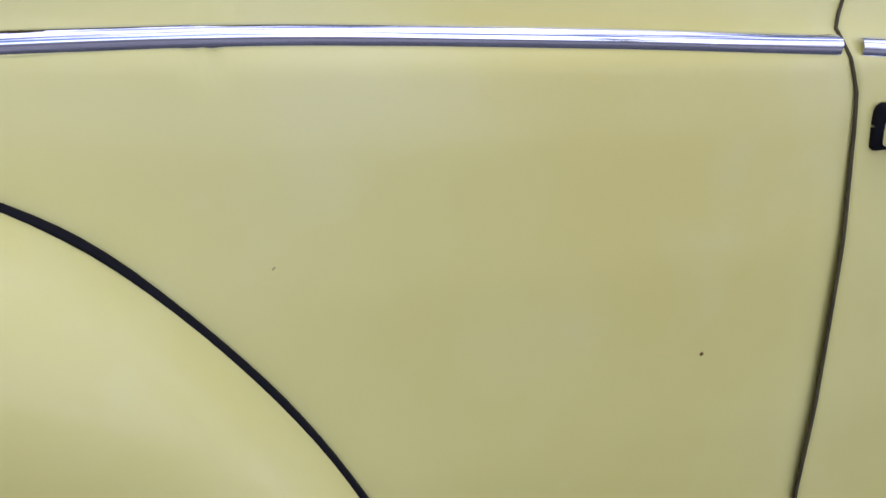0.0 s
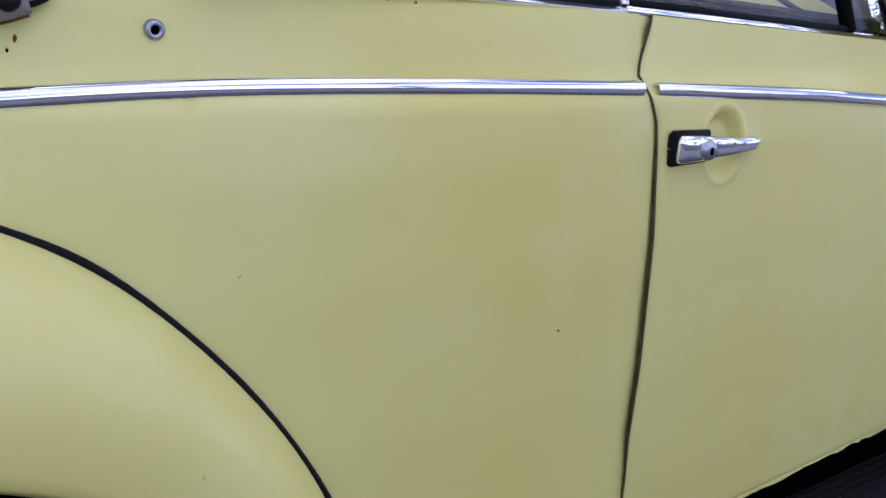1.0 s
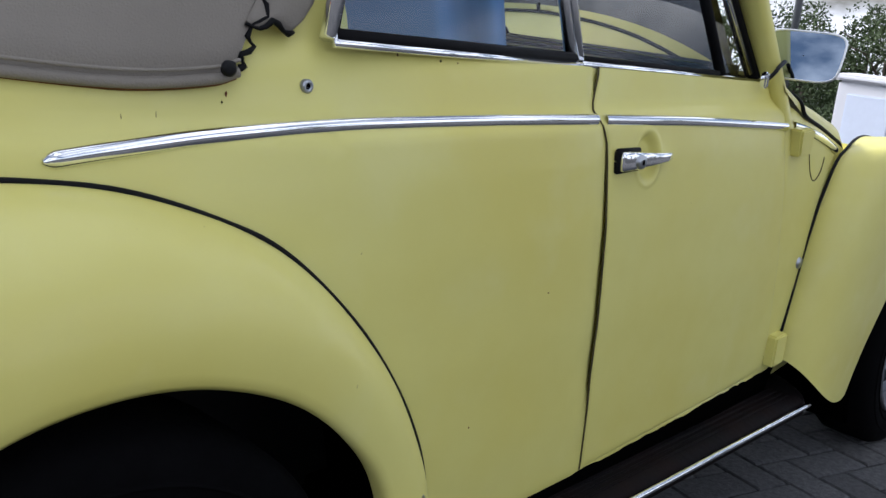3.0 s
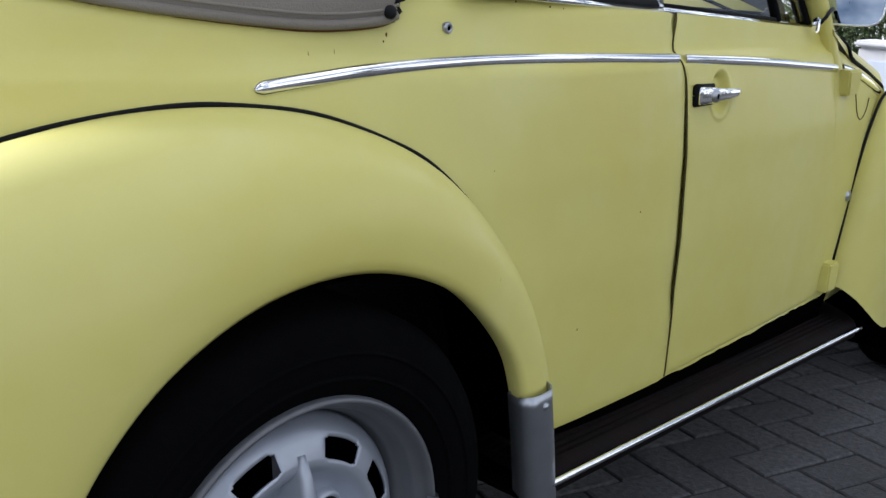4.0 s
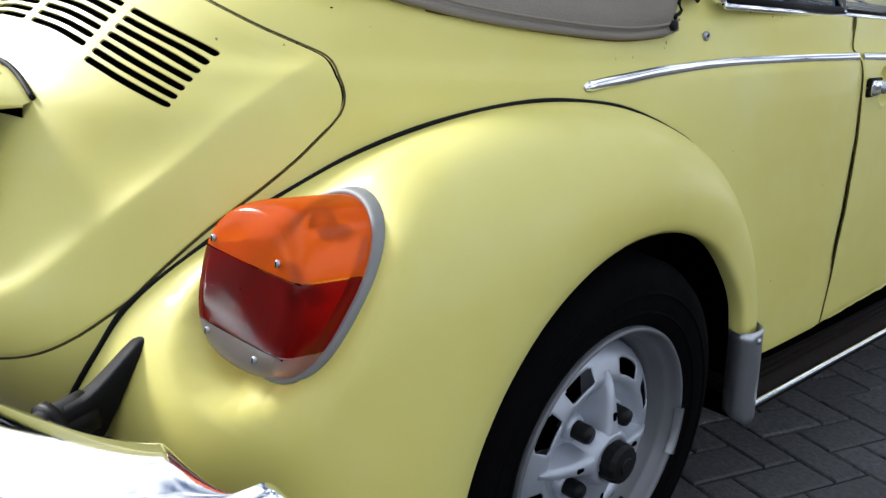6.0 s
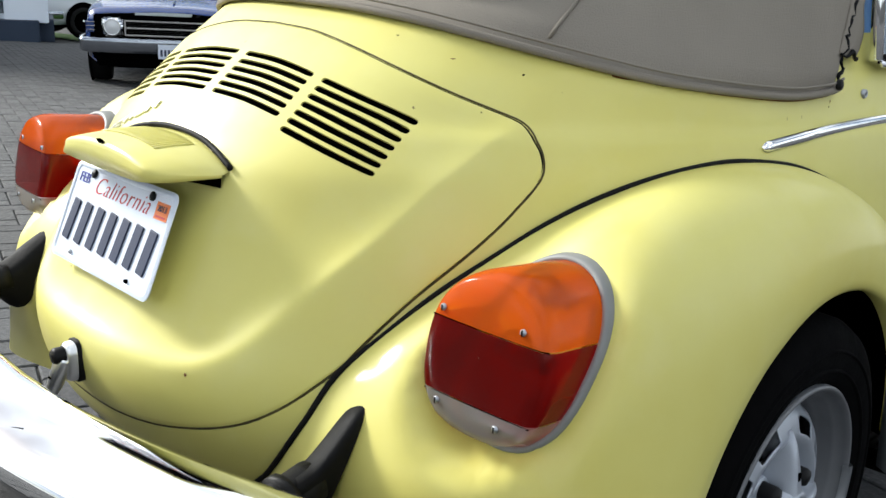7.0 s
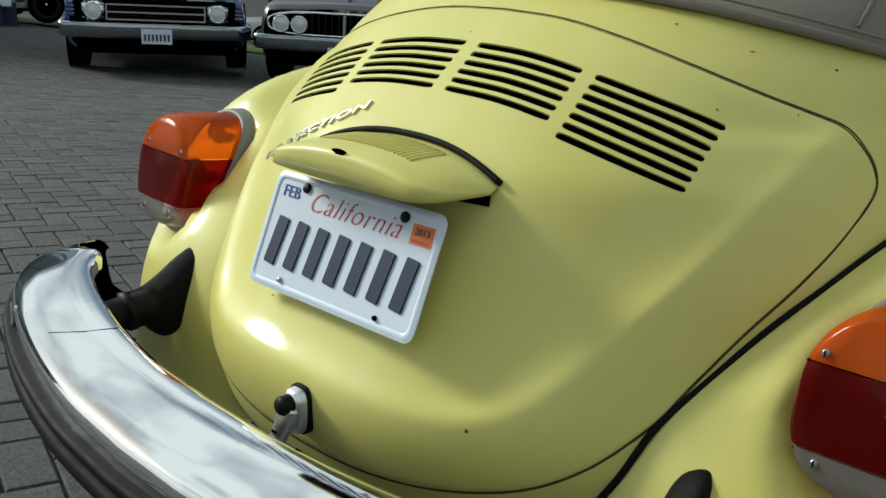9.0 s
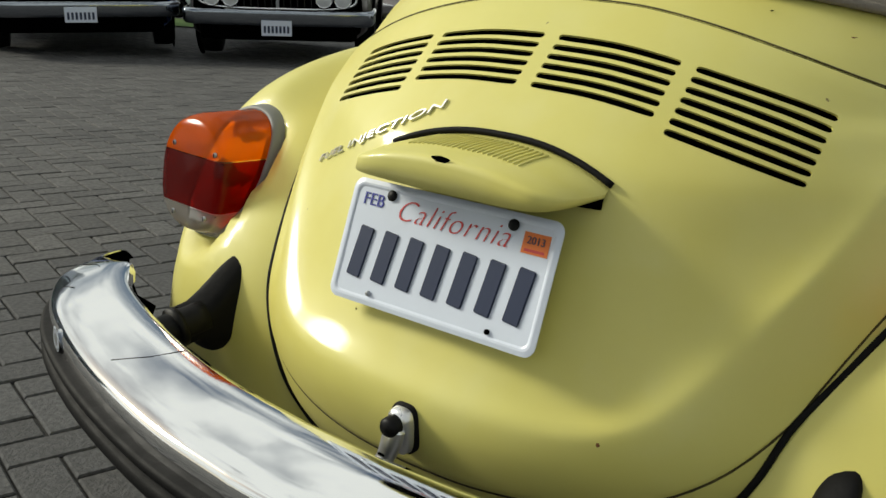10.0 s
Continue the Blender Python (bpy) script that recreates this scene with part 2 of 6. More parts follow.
def lathe(name, prof, center, material, parent=None, seg=48, label="", axis="y", arc=None, smooth=True):
    """Turns (radius, along) about the y axis (or x, z) at center."""
    a0, a1 = arc or (0, 2 * math.pi)
    ang = np.linspace(a0, a1, seg, endpoint=arc is not None)
    rows = []
    for r, h in prof:
        c, s = np.cos(ang) * r, np.sin(ang) * r
        hh = np.full(seg, h)
        cols = {"y": (c, hh, s), "x": (hh, c, s), "z": (c, s, hh)}[axis]
        rows.append(np.stack(cols, 1) + np.array(center))
    return grid(name, np.array(rows), material, parent, closed=arc is None, label=label, smooth=smooth)


def smooth01(v):
    v = np.clip(v, 0, 1)
    return v * v * (3 - 2 * v)


def text_mesh(name, text, size, material, parent, m, depth=0.0006, spacing=1.0, shear=0.0, thin=0.0):
    cu = bpy.data.curves.new(name, "FONT")
    cu.body, cu.size, cu.extrude = text, size, depth
    cu.align_x, cu.align_y = "CENTER", "CENTER"
    cu.space_character, cu.shear, cu.offset = spacing, shear, -thin
    tmp = new(name + "_tmp", cu)
    dg = bpy.context.evaluated_depsgraph_get()
    me = bpy.data.meshes.new_from_object(tmp.evaluated_get(dg))
    bpy.data.objects.remove(tmp)
    bpy.data.curves.remove(cu)
    me.transform(m)
    me.materials.clear()
    me.materials.append(material)
    ob = new(name, me)
    ob.parent = parent
    return ob


# ---- the shape of the body ----
N_PLAN, X_MID = 2.45, 0.85
Z_R = np.array([0.25, 0.40, 0.46, 0.51, 0.54, 0.62, 0.70, 0.75, 0.805, 0.846, 0.873, 0.908, 0.925, 0.96, 1.0, 1.05, 1.1, 1.2, 1.3, 1.4, 1.47])
X_R = np.array([-0.60, -0.715, -0.735, -0.742, -0.738, -0.705, -0.665, -0.635, -0.60, -0.55, -0.522, -0.482, -0.462, -0.41, -0.345, -0.27, -0.195, -0.03, 0.15, 0.38, 0.65])
Z_W = np.array([0.25, 0.29, 0.4, 0.55, 0.7, 0.8, 0.852, 0.869, 0.9, 0.925, 0.955, 1.0, 1.1, 1.2, 1.3, 1.4, 1.47])
W_W = np.array([0.705, 0.715, 0.722, 0.725, 0.72, 0.710, 0.702, 0.679, 0.671, 0.664, 0.645, 0.635, 0.612, 0.585, 0.545, 0.47, 0.36])


def softened(zs, vs, width):
    z = np.linspace(0.2, 1.5, 1301)
    v = np.interp(z, zs, vs)
    k = np.exp(-0.5 * (np.arange(-60, 61) / 1000 / width) ** 2)
    k /= k.sum()
    return z, np.convolve(np.pad(v, 60, "edge"), k, "valid")


RZ, RX = softened(Z_R, X_R, 0.016)
WZ, WY = softened(Z_W, W_W, 0.006)


def rear_x(z):
    return np.interp(z, RZ, RX)


def half_w(z):
    return np.interp(z, WZ, WY)


def surf_x(y, z):
    """x of the rear at side offset y and height z."""
    q = np.clip(np.abs(y) / half_w(z), 0, 0.99999)
    return X_MID - (X_MID - rear_x(z)) * (1 - q**N_PLAN) ** (1 / N_PLAN)


def surf_y(x, z):
    """Half width at x and z, rounding in at the rear and a little at the cowl."""
    t = np.clip((X_MID - x) / (X_MID - rear_x(z)), 0, 0.99999)
    f = np.clip((x - 1.3) / 1.5, 0, 0.99)
    return half_w(z) * (1 - t**N_PLAN) ** (1 / N_PLAN) * (1 - f**2.2) ** (1 / 2.2)


def normal_at(p):
    """Outward normal of the body shape at points p (n, 3)."""
    def val(q):
        t = np.clip((X_MID - q[:, 0]) / (X_MID - rear_x(q[:, 2])), 0, None)
        return t**N_PLAN + (np.abs(q[:, 1]) / half_w(q[:, 2])) ** N_PLAN
    h = 0.004
    g = np.stack([val(p + h * e) - val(p - h * e) for e in np.eye(3)], 1)
    return g / (np.linalg.norm(g, axis=1, keepdims=True) + 1e-9)


# engine lid outline as heights over the side offset
LID_MAX = 0.4935
LID_Y = np.array([0.0, 0.1, 0.2, 0.292, 0.35, 0.392, 0.41, 0.438, 0.463, 0.479, 0.488, 0.492, LID_MAX])
LID_LOW = np.array([0.436, 0.44, 0.452, 0.476, 0.512, 0.561, 0.598, 0.657, 0.704, 0.742, 0.773, 0.790, 0.804])
LID_TOPY = np.array([0.0, 0.1, 0.2, 0.3, 0.38, 0.43, 0.457, 0.474, 0.485, 0.4915, LID_MAX])
LID_TOP = np.array([0.971, 0.967, 0.9515, 0.927, 0.9, 0.879, 0.862, 0.846, 0.830, 0.815, 0.804])
LOW_S, TOP_S = spline(np.stack([LID_Y, LID_LOW], 1), 160), spline(np.stack([LID_TOPY, LID_TOP], 1), 160)
lid_low = lambda y: np.interp(np.abs(y), LOW_S[:, 0], LOW_S[:, 1])
lid_top = lambda y: np.interp(np.abs(y), TOP_S[:, 0], TOP_S[:, 1])
# crease of the lid's raised border
CR_Z = np.array([0.54, 0.545, 0.584, 0.661, 0.742, 0.827, 0.878, 0.92, 0.97])
CR_Y = np.array([0.20, 0.237, 0.29, 0.345, 0.393, 0.428, 0.438, 0.437, 0.435])
CR_S = spline(np.stack([CR_Z, CR_Y], 1), 120)


def lid_relief(y, z):
    """How far the border outside the crease stands proud."""
    a = np.abs(y) - np.interp(z, CR_S[:, 0], CR_S[:, 1])
    b = 0.545 - z
    d = np.logaddexp(a * 51, b * 60) / 60
    # a crisp fold: the field inside it is dished, the border outside runs on
    deep = np.interp(z, [0.50, 0.56, 0.62, 0.70, 0.75, 0.80, 0.86, 0.92, 0.98], [0.013, 0.023, 0.026, 0.023, 0.019, 0.014, 0.009, 0.007, 0.0])
    reach = np.interp(z, [0.54, 0.62, 0.72, 0.88], [0.024, 0.032, 0.034, 0.030])
    soft = np.interp(z, [0.58, 0.68], [0.005, 0.0025])
    inside = np.logaddexp(0, -d / soft) * soft
    return -deep * (1 - np.exp(-inside / reach))


def sill_z(x):
    x = np.asarray(x, float)
    cowl = np.interp(x, [1.375, 1.40, 1.5, 1.6, 1.742, 1.8], [0.9067, 0.885, 0.835, 0.808, 0.765, 0.745])
    return np.where(x < 0.34, 1.0, np.where(x < 1.375, 0.957 - 0.052 * (x - 0.34) / 1.07, cowl))


# rear fender joint and wheel opening, front to rear, as x and z
JOINT = np.array([(0.505, 0.30), (0.488, 0.375), (0.464, 0.454), (0.42, 0.542), (0.354, 0.638), (0.263, 0.731), (0.187, 0.774), (0.10, 0.806), (0.02, 0.818), (-0.055, 0.820),
                  (-0.15, 0.807), (-0.235, 0.785), (-0.313, 0.753), (-0.387, 0.711), (-0.457, 0.665), (-0.524, 0.608), (-0.575, 0.557), (-0.603, 0.50), (-0.62, 0.44), (-0.63, 0.36), (-0.635, 0.28)])
joint_z = lambda x: np.interp(x, JOINT[::-1, 0], JOINT[::-1, 1], left=0.0, right=0.0)
DOOR = (0.83, 1.435, 0.283)
door_x = lambda z: np.interp(z, [0.266, 0.463, 0.602, 0.716, 0.824, 0.845, 0.868, 0.89, 0.928, 0.96], [0.855, 0.833, 0.829, 0.825, 0.819, 0.812, 0.809, 0.818, 0.838, 0.846])


def build_car():
    car = new("convertible_car")
    tagged(car, "pale yellow beetle-shaped convertible with a taupe fabric top, parked on pavers", "car")
    # --- shell ---
    rows_v = np.linspace(0, 1, 112)
    xs = np.concatenate([np.linspace(1.78, 0.86, 62), [X_MID]])
    ph = np.linspace(0, math.pi / 2, 150)[1:]
    pts, kinds = [], []
    for v in rows_v:
        line = []
        for x in xs:
            z = 0.27 + v * (float(sill_z(x)) - 0.27)
            line.append((x, -float(surf_y(x, z)), z))
        for a in ph:
            xg = X_MID - (X_MID + 0.5) * math.sin(a) ** (2 / N_PLAN)
            zt = float(sill_z(xg)) if xg > 0.34 else 1.0 + 0.012 * smooth01((0.0 - xg) / 0.3)
            if 0.24 < xg < 0.44:
                zt = 0.957 + (1.0 - 0.957) * float(smooth01((0.36 - xg) / 0.03))
            z = 0.27 + v * (zt - 0.27)
            w, xr = float(half_w(z)), float(rear_x(z))
            line.append((X_MID - (X_MID - xr) * math.sin(a) ** (2 / N_PLAN), -w * max(0.0, math.cos(a)) ** (2 / N_PLAN), z))
        right = np.array(line)
        left = right[::-1][1:] * [1, -1, 1]
        pts.append(np.vstack([right, left]))
    pts = np.array(pts)
    flat = pts.reshape(-1, 3)
    rear = flat[:, 0] < 0.1

    def in_lid(y, z):
        return np.minimum(np.minimum(lid_top(y) - z, z - lid_low(y)), LID_MAX - np.abs(y))
    nor = normal_at(flat)
    d = in_lid(flat[:, 1], flat[:, 2])
    hole = np.where(rear, d - 0.0012, -1.0)
    dd = np.minimum(np.minimum(flat[:, 0] - door_x(flat[:, 2]), DOOR[1] - flat[:, 0]), flat[:, 2] - DOOR[2])
    sink = np.where(dd > 0.006, 0.018 * smooth01((dd - 0.006) / 0.02), 0)
    lift = np.where(rear & (flat[:, 2] > 0.85), lid_relief(flat[:, 1], flat[:, 2]) * smooth01((flat[:, 2] - 0.85) / 0.03), 0)
    flat = flat + nor * (lift - sink)[:, None]
    cols = pts.shape[1]

    def skip(r, c):
        p = flat[r * cols + c]
        return -0.628 < p[0] < 0.50 and p[2] < joint_z(p[0]) - 0.03 and abs(p[1]) > 0.25
    # the lid's opening is cut out of the shell along its outline
    verts, faces, cut = list(flat), [], {}

    def rim_vert(a, b):
        key = (min(a, b), max(a, b))
        if key not in cut:
            t = hole[a] / (hole[a] - hole[b])
            cut[key] = len(verts)
            verts.append(flat[a] + (flat[b] - flat[a]) * t)
        return cut[key]
    for f in grid_faces(pts.shape[0], cols, skip=skip):
        if max(hole[q] for q in f) <= 0:
            faces.append(f)
            continue
        poly = []
        for a, b in zip(f, f[1:] + f[:1]):
            if hole[a] <= 0:
                poly.append(a)
            if (hole[a] <= 0) != (hole[b] <= 0):
                poly.append(rim_vert(a, b))
        if len(poly) > 2:
            faces.append(tuple(poly))
    shell = mesh_ob("body_shell", np.array(verts), faces, PAINT, car, True, "")

    # --- engine lid: columns at the vent ends, rows at the vent edges ---
    ys = [0.0]
    for a, b, k in ((0.0, 0.011, 1), (0.011, 0.0135, 1), (0.0135, 0.1745, 12), (0.1745, 0.177, 1), (0.177, 0.196, 2), (0.196, 0.1985, 1), (0.1985, 0.3495, 24), (0.3495, 0.352, 1), (0.352, 0.43, 16)):
        ys += list(np.linspace(a, b, k + 1)[1:])
    ys += list(0.43 + (LID_MAX - 0.0005 - 0.43) * np.sin(np.linspace(0, math.pi / 2, 27)[1:]))
    ys = np.array(ys)
    ys = np.concatenate([-ys[::-1][:-1], ys])
    d0, pitch, slot_h = 0.037, 0.0102, 0.0064
    dr = [0.0, 0.004, 0.015, 0.03, d0 - 0.003]
    slot_rows = []
    for k in range(7):
        slot_rows.append(len(dr))
        dr += [d0 + k * pitch, d0 + k * pitch + slot_h]
    dr.append(d0 + 7 * pitch + 0.002)
    last = dr[-1]
    n_low = 76
    pts = []
    for i in range(len(dr) + n_low):
        row = []
        for y in ys:
            zt, zb = float(lid_top(y)) - 0.002, float(lid_low(y)) + 0.002
            hgt = zt - zb
            s = min(1.0, hgt / (float(lid_top(0.36)) - float(lid_low(0.36))))
            off = dr[i] * s if i < len(dr) else last * s + (hgt - last * s) * ((i - len(dr) + 1) / n_low)
            if i < len(dr):
                # rounded ends of the vents
                for k, r0 in enumerate(slot_rows):
                    if i in (r0, r0 + 1):
                        ends_at = min(abs(abs(y) - e) for e in (0.011, 0.177, 0.196, 0.352))
                        squeeze = 0.40 if ends_at < 1e-6 else 0.86 if ends_at < 0.00251 else 1.0
                        mid_d = (d0 + k * pitch + slot_h / 2) * s
                        off = mid_d + (off - mid_d) * squeeze
            z = zt - off
            y2 = y * 0.9975
            row.append((float(surf_x(y2, z)), y2, z))
        pts.append(row)
    pts = np.array(pts)
    shp = pts.shape
    flat = pts.reshape(-1, 3)
    nor = normal_at(flat)
    edge = np.minimum(np.minimum(lid_top(flat[:, 1]) - flat[:, 2], flat[:, 2] - lid_low(flat[:, 1])), LID_MAX - np.abs(flat[:, 1]))
    flat = flat + nor * (lid_relief(flat[:, 1], flat[:, 2]) + 0.0025 - 0.0025 * (1 - smooth01(edge / 0.007)))[:, None]
    mid = len(ys) // 2

    def in_slot(r, c):
        y = abs(ys[c] + ys[c + 1]) / 2
        for k, r0 in enumerate(slot_rows):
            if r == r0:
                return 0.012 < y < 0.176 and k < 6 or 0.1965 < y < 0.3515
        return False
    lid = grid("engine_lid", flat.reshape(shp), PAINT, car, skip=in_slot, flip=True)
    # folded rim behind the lid's edge and lips of the vents
    P = flat.reshape(shp)
    loop = np.concatenate([P[0], P[1:-1, -1], P[-1][::-1], P[1:-1, 0][::-1]])
    nl = normal_at(loop)
    rim = np.array([loop, loop - nl * 0.014])
    grid("lid_edge", rim, PAINT, lid, closed=True)
    nor = nor.reshape(shp)
    for k, r0 in enumerate(slot_rows):
        for lo, hi in ((0.011, 0.177), (0.196, 0.352)):
            if lo < 0.1 and k > 5:
                continue
            for sg in (-1, 1):
                cs = [c for c in range(len(ys)) if lo - 1e-6 <= ys[c] * sg <= hi + 1e-6]
                ring = [(r0, c) for c in cs] + [(r0 + 1, c) for c in cs[::-1]]
                lip_v, lip_f, base = [], [], 0
                for r, c in ring:
                    lip_v.append(P[r, c])
                    lip_v.append(P[r, c] - nor[r, c] * 0.003)
                m = len(ring)
                for i in range(m):
                    j = (i + 1) % m
                    lip_f.append((base + 2 * i, base + 2 * j, base + 2 * j + 1, base + 2 * i + 1))
                mesh_ob("vent_lip", lip_v, lip_f, PAINT, lid, False)
    # near-black sheet behind the vents, painted for the shade inside
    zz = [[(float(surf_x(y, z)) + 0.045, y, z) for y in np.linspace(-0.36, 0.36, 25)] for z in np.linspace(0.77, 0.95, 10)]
    grid("vent_shade_sheet", zz, DARK, lid)
    # seal in the gap round the lid
    yy = np.concatenate([np.linspace(0, 0.43, 30), 0.43 + (LID_MAX - 0.43) * np.sin(np.linspace(0, math.pi / 2, 41)[1:])])
    up = [(y, float(lid_top(y))) for y in yy]
    dn = [(y, float(lid_low(y))) for y in yy[::-1]]
    half = np.array(up + dn[1:])
    full = np.concatenate([half, half[::-1][1:-1] * [-1, 1]])
    seal = np.array([(float(surf_x(y, z)), y, z) for y, z in full])
    seal += normal_at(seal) * (lid_relief(seal[:, 1], seal[:, 2]) * smooth01((seal[:, 2] - 0.85) / 0.03) - 0.0004)[:, None]
    tube("lid_seal", seal, 0.0017, GAPDIRT, lid, closed=True, seg=6)
    # --- rear fenders ---
    for sg in (-1, 1):
        fender(car, sg)
    return car, lid


# x, z on the joint and x, z on the wheel opening, front to rear
STATIONS = [(0.500, 0.315, 0.392, 0.315), (0.464, 0.454, 0.372, 0.42), (0.385, 0.60, 0.333, 0.50), (0.263, 0.731, 0.24, 0.592), (0.13, 0.797, 0.135, 0.643), (0.0, 0.819, 0.03, 0.66),
            (-0.15, 0.807, -0.075, 0.645), (-0.313, 0.753, -0.175, 0.595), (-0.457, 0.665, -0.25, 0.52), (-0.565, 0.568, -0.30, 0.43), (-0.612, 0.47, -0.325, 0.34), (-0.632, 0.34, -0.335, 0.25)]
LIP_Y = 0.775


def fender_grid(nu=90, nv=26):
    st = spline(STATIONS, nu)
    out = []
    for ix, iz, ox, oz in st:
        I = np.array([ix, -float(surf_y(ix, iz)), iz])
        O = np.array([ox, -LIP_Y, oz])
        D = np.linalg.norm(I - O)
        ri = np.array([ix - 0.03, 0, iz - 0.30])
        ri /= np.linalg.norm(ri)
        ro = np.array([ox - 0.03, 0, oz - 0.30])
        ro /= np.linalg.norm(ro)
        p1 = I + np.array([0, -0.40 * D, 0]) + ri * np.interp(ix, [-0.45, -0.05, 0, 0.3, 0.45], [0.10, 0.08, 0.06, -0.10, -0.2]) * D
        p2 = O + np.array([0, -0.04 * D, 0]) + ro * np.interp(ix, [-0.4, 0], [0.49, 0.46]) * D
        t = np.linspace(0, 1, nv)[:, None]
        out.append((1 - t) ** 3 * I + 3 * (1 - t) ** 2 * t * p1 + 3 * (1 - t) * t**2 * p2 + t**3 * O)
    g = np.array(out)
    # pressed seat for the tail lamp
    e = np.hypot((g[..., 1] + 0.615) / 0.092, (g[..., 2] - 0.636) / 0.112)
    w = (1 - smooth01((e - 0.95) / 1.0)) * smooth01((0.05 - g[..., 0]) / 0.25)
    seat = -0.378 - 0.65 * (0.735 - g[..., 2])
    w = w * (smooth01((1 - np.linspace(0, 1, nv)) / 0.45) * smooth01(np.linspace(0, 1, nv) / 0.25))[None, :]
    w2 = 1 - smooth01((e - 0.90) / 0.22)
    g[..., 0] += w * np.minimum(0, seat - g[..., 0]) + w2 * np.maximum(0, seat - g[..., 0])
    return g


def fender(car, sg):
    g = fender_grid()
    fl = np.array([1, -sg, 1]) if sg > 0 else np.array([1, 1, 1])
    lip = g[:, -1]
    inward = np.stack([lip + [0, 0.006, 0], lip + [0, 0.03, 0]], 1)
    ro = lip[:, [0, 2]] - [0.03, 0.30]
    ro = ro / np.linalg.norm(ro, axis=1, keepdims=True)
    inward[:, 0, [0, 2]] -= ro * 0.007
    inward[:, 1, [0, 2]] -= ro * 0.004
    g2 = np.concatenate([g, inward], 1) * fl
    f = grid("rear_fender", g2, PAINT, car, flip=sg > 0)
    jn = spline(JOINT, 120)
    pts = np.array([(x, -float(surf_y(x, z)), z) for x, z in jn])
    pts = (pts + normal_at(pts) * 0.0025) * fl
    tube("fender_beading", pts, 0.0042, RUBBER, f, seg=8)
    # wheel housing sheet, near-black to put the arch's shade into its colour
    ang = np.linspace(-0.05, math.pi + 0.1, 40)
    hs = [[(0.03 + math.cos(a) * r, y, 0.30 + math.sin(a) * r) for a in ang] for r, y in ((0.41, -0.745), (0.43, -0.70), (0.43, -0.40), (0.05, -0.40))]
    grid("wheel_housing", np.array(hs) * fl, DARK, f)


car, lid = build_car()


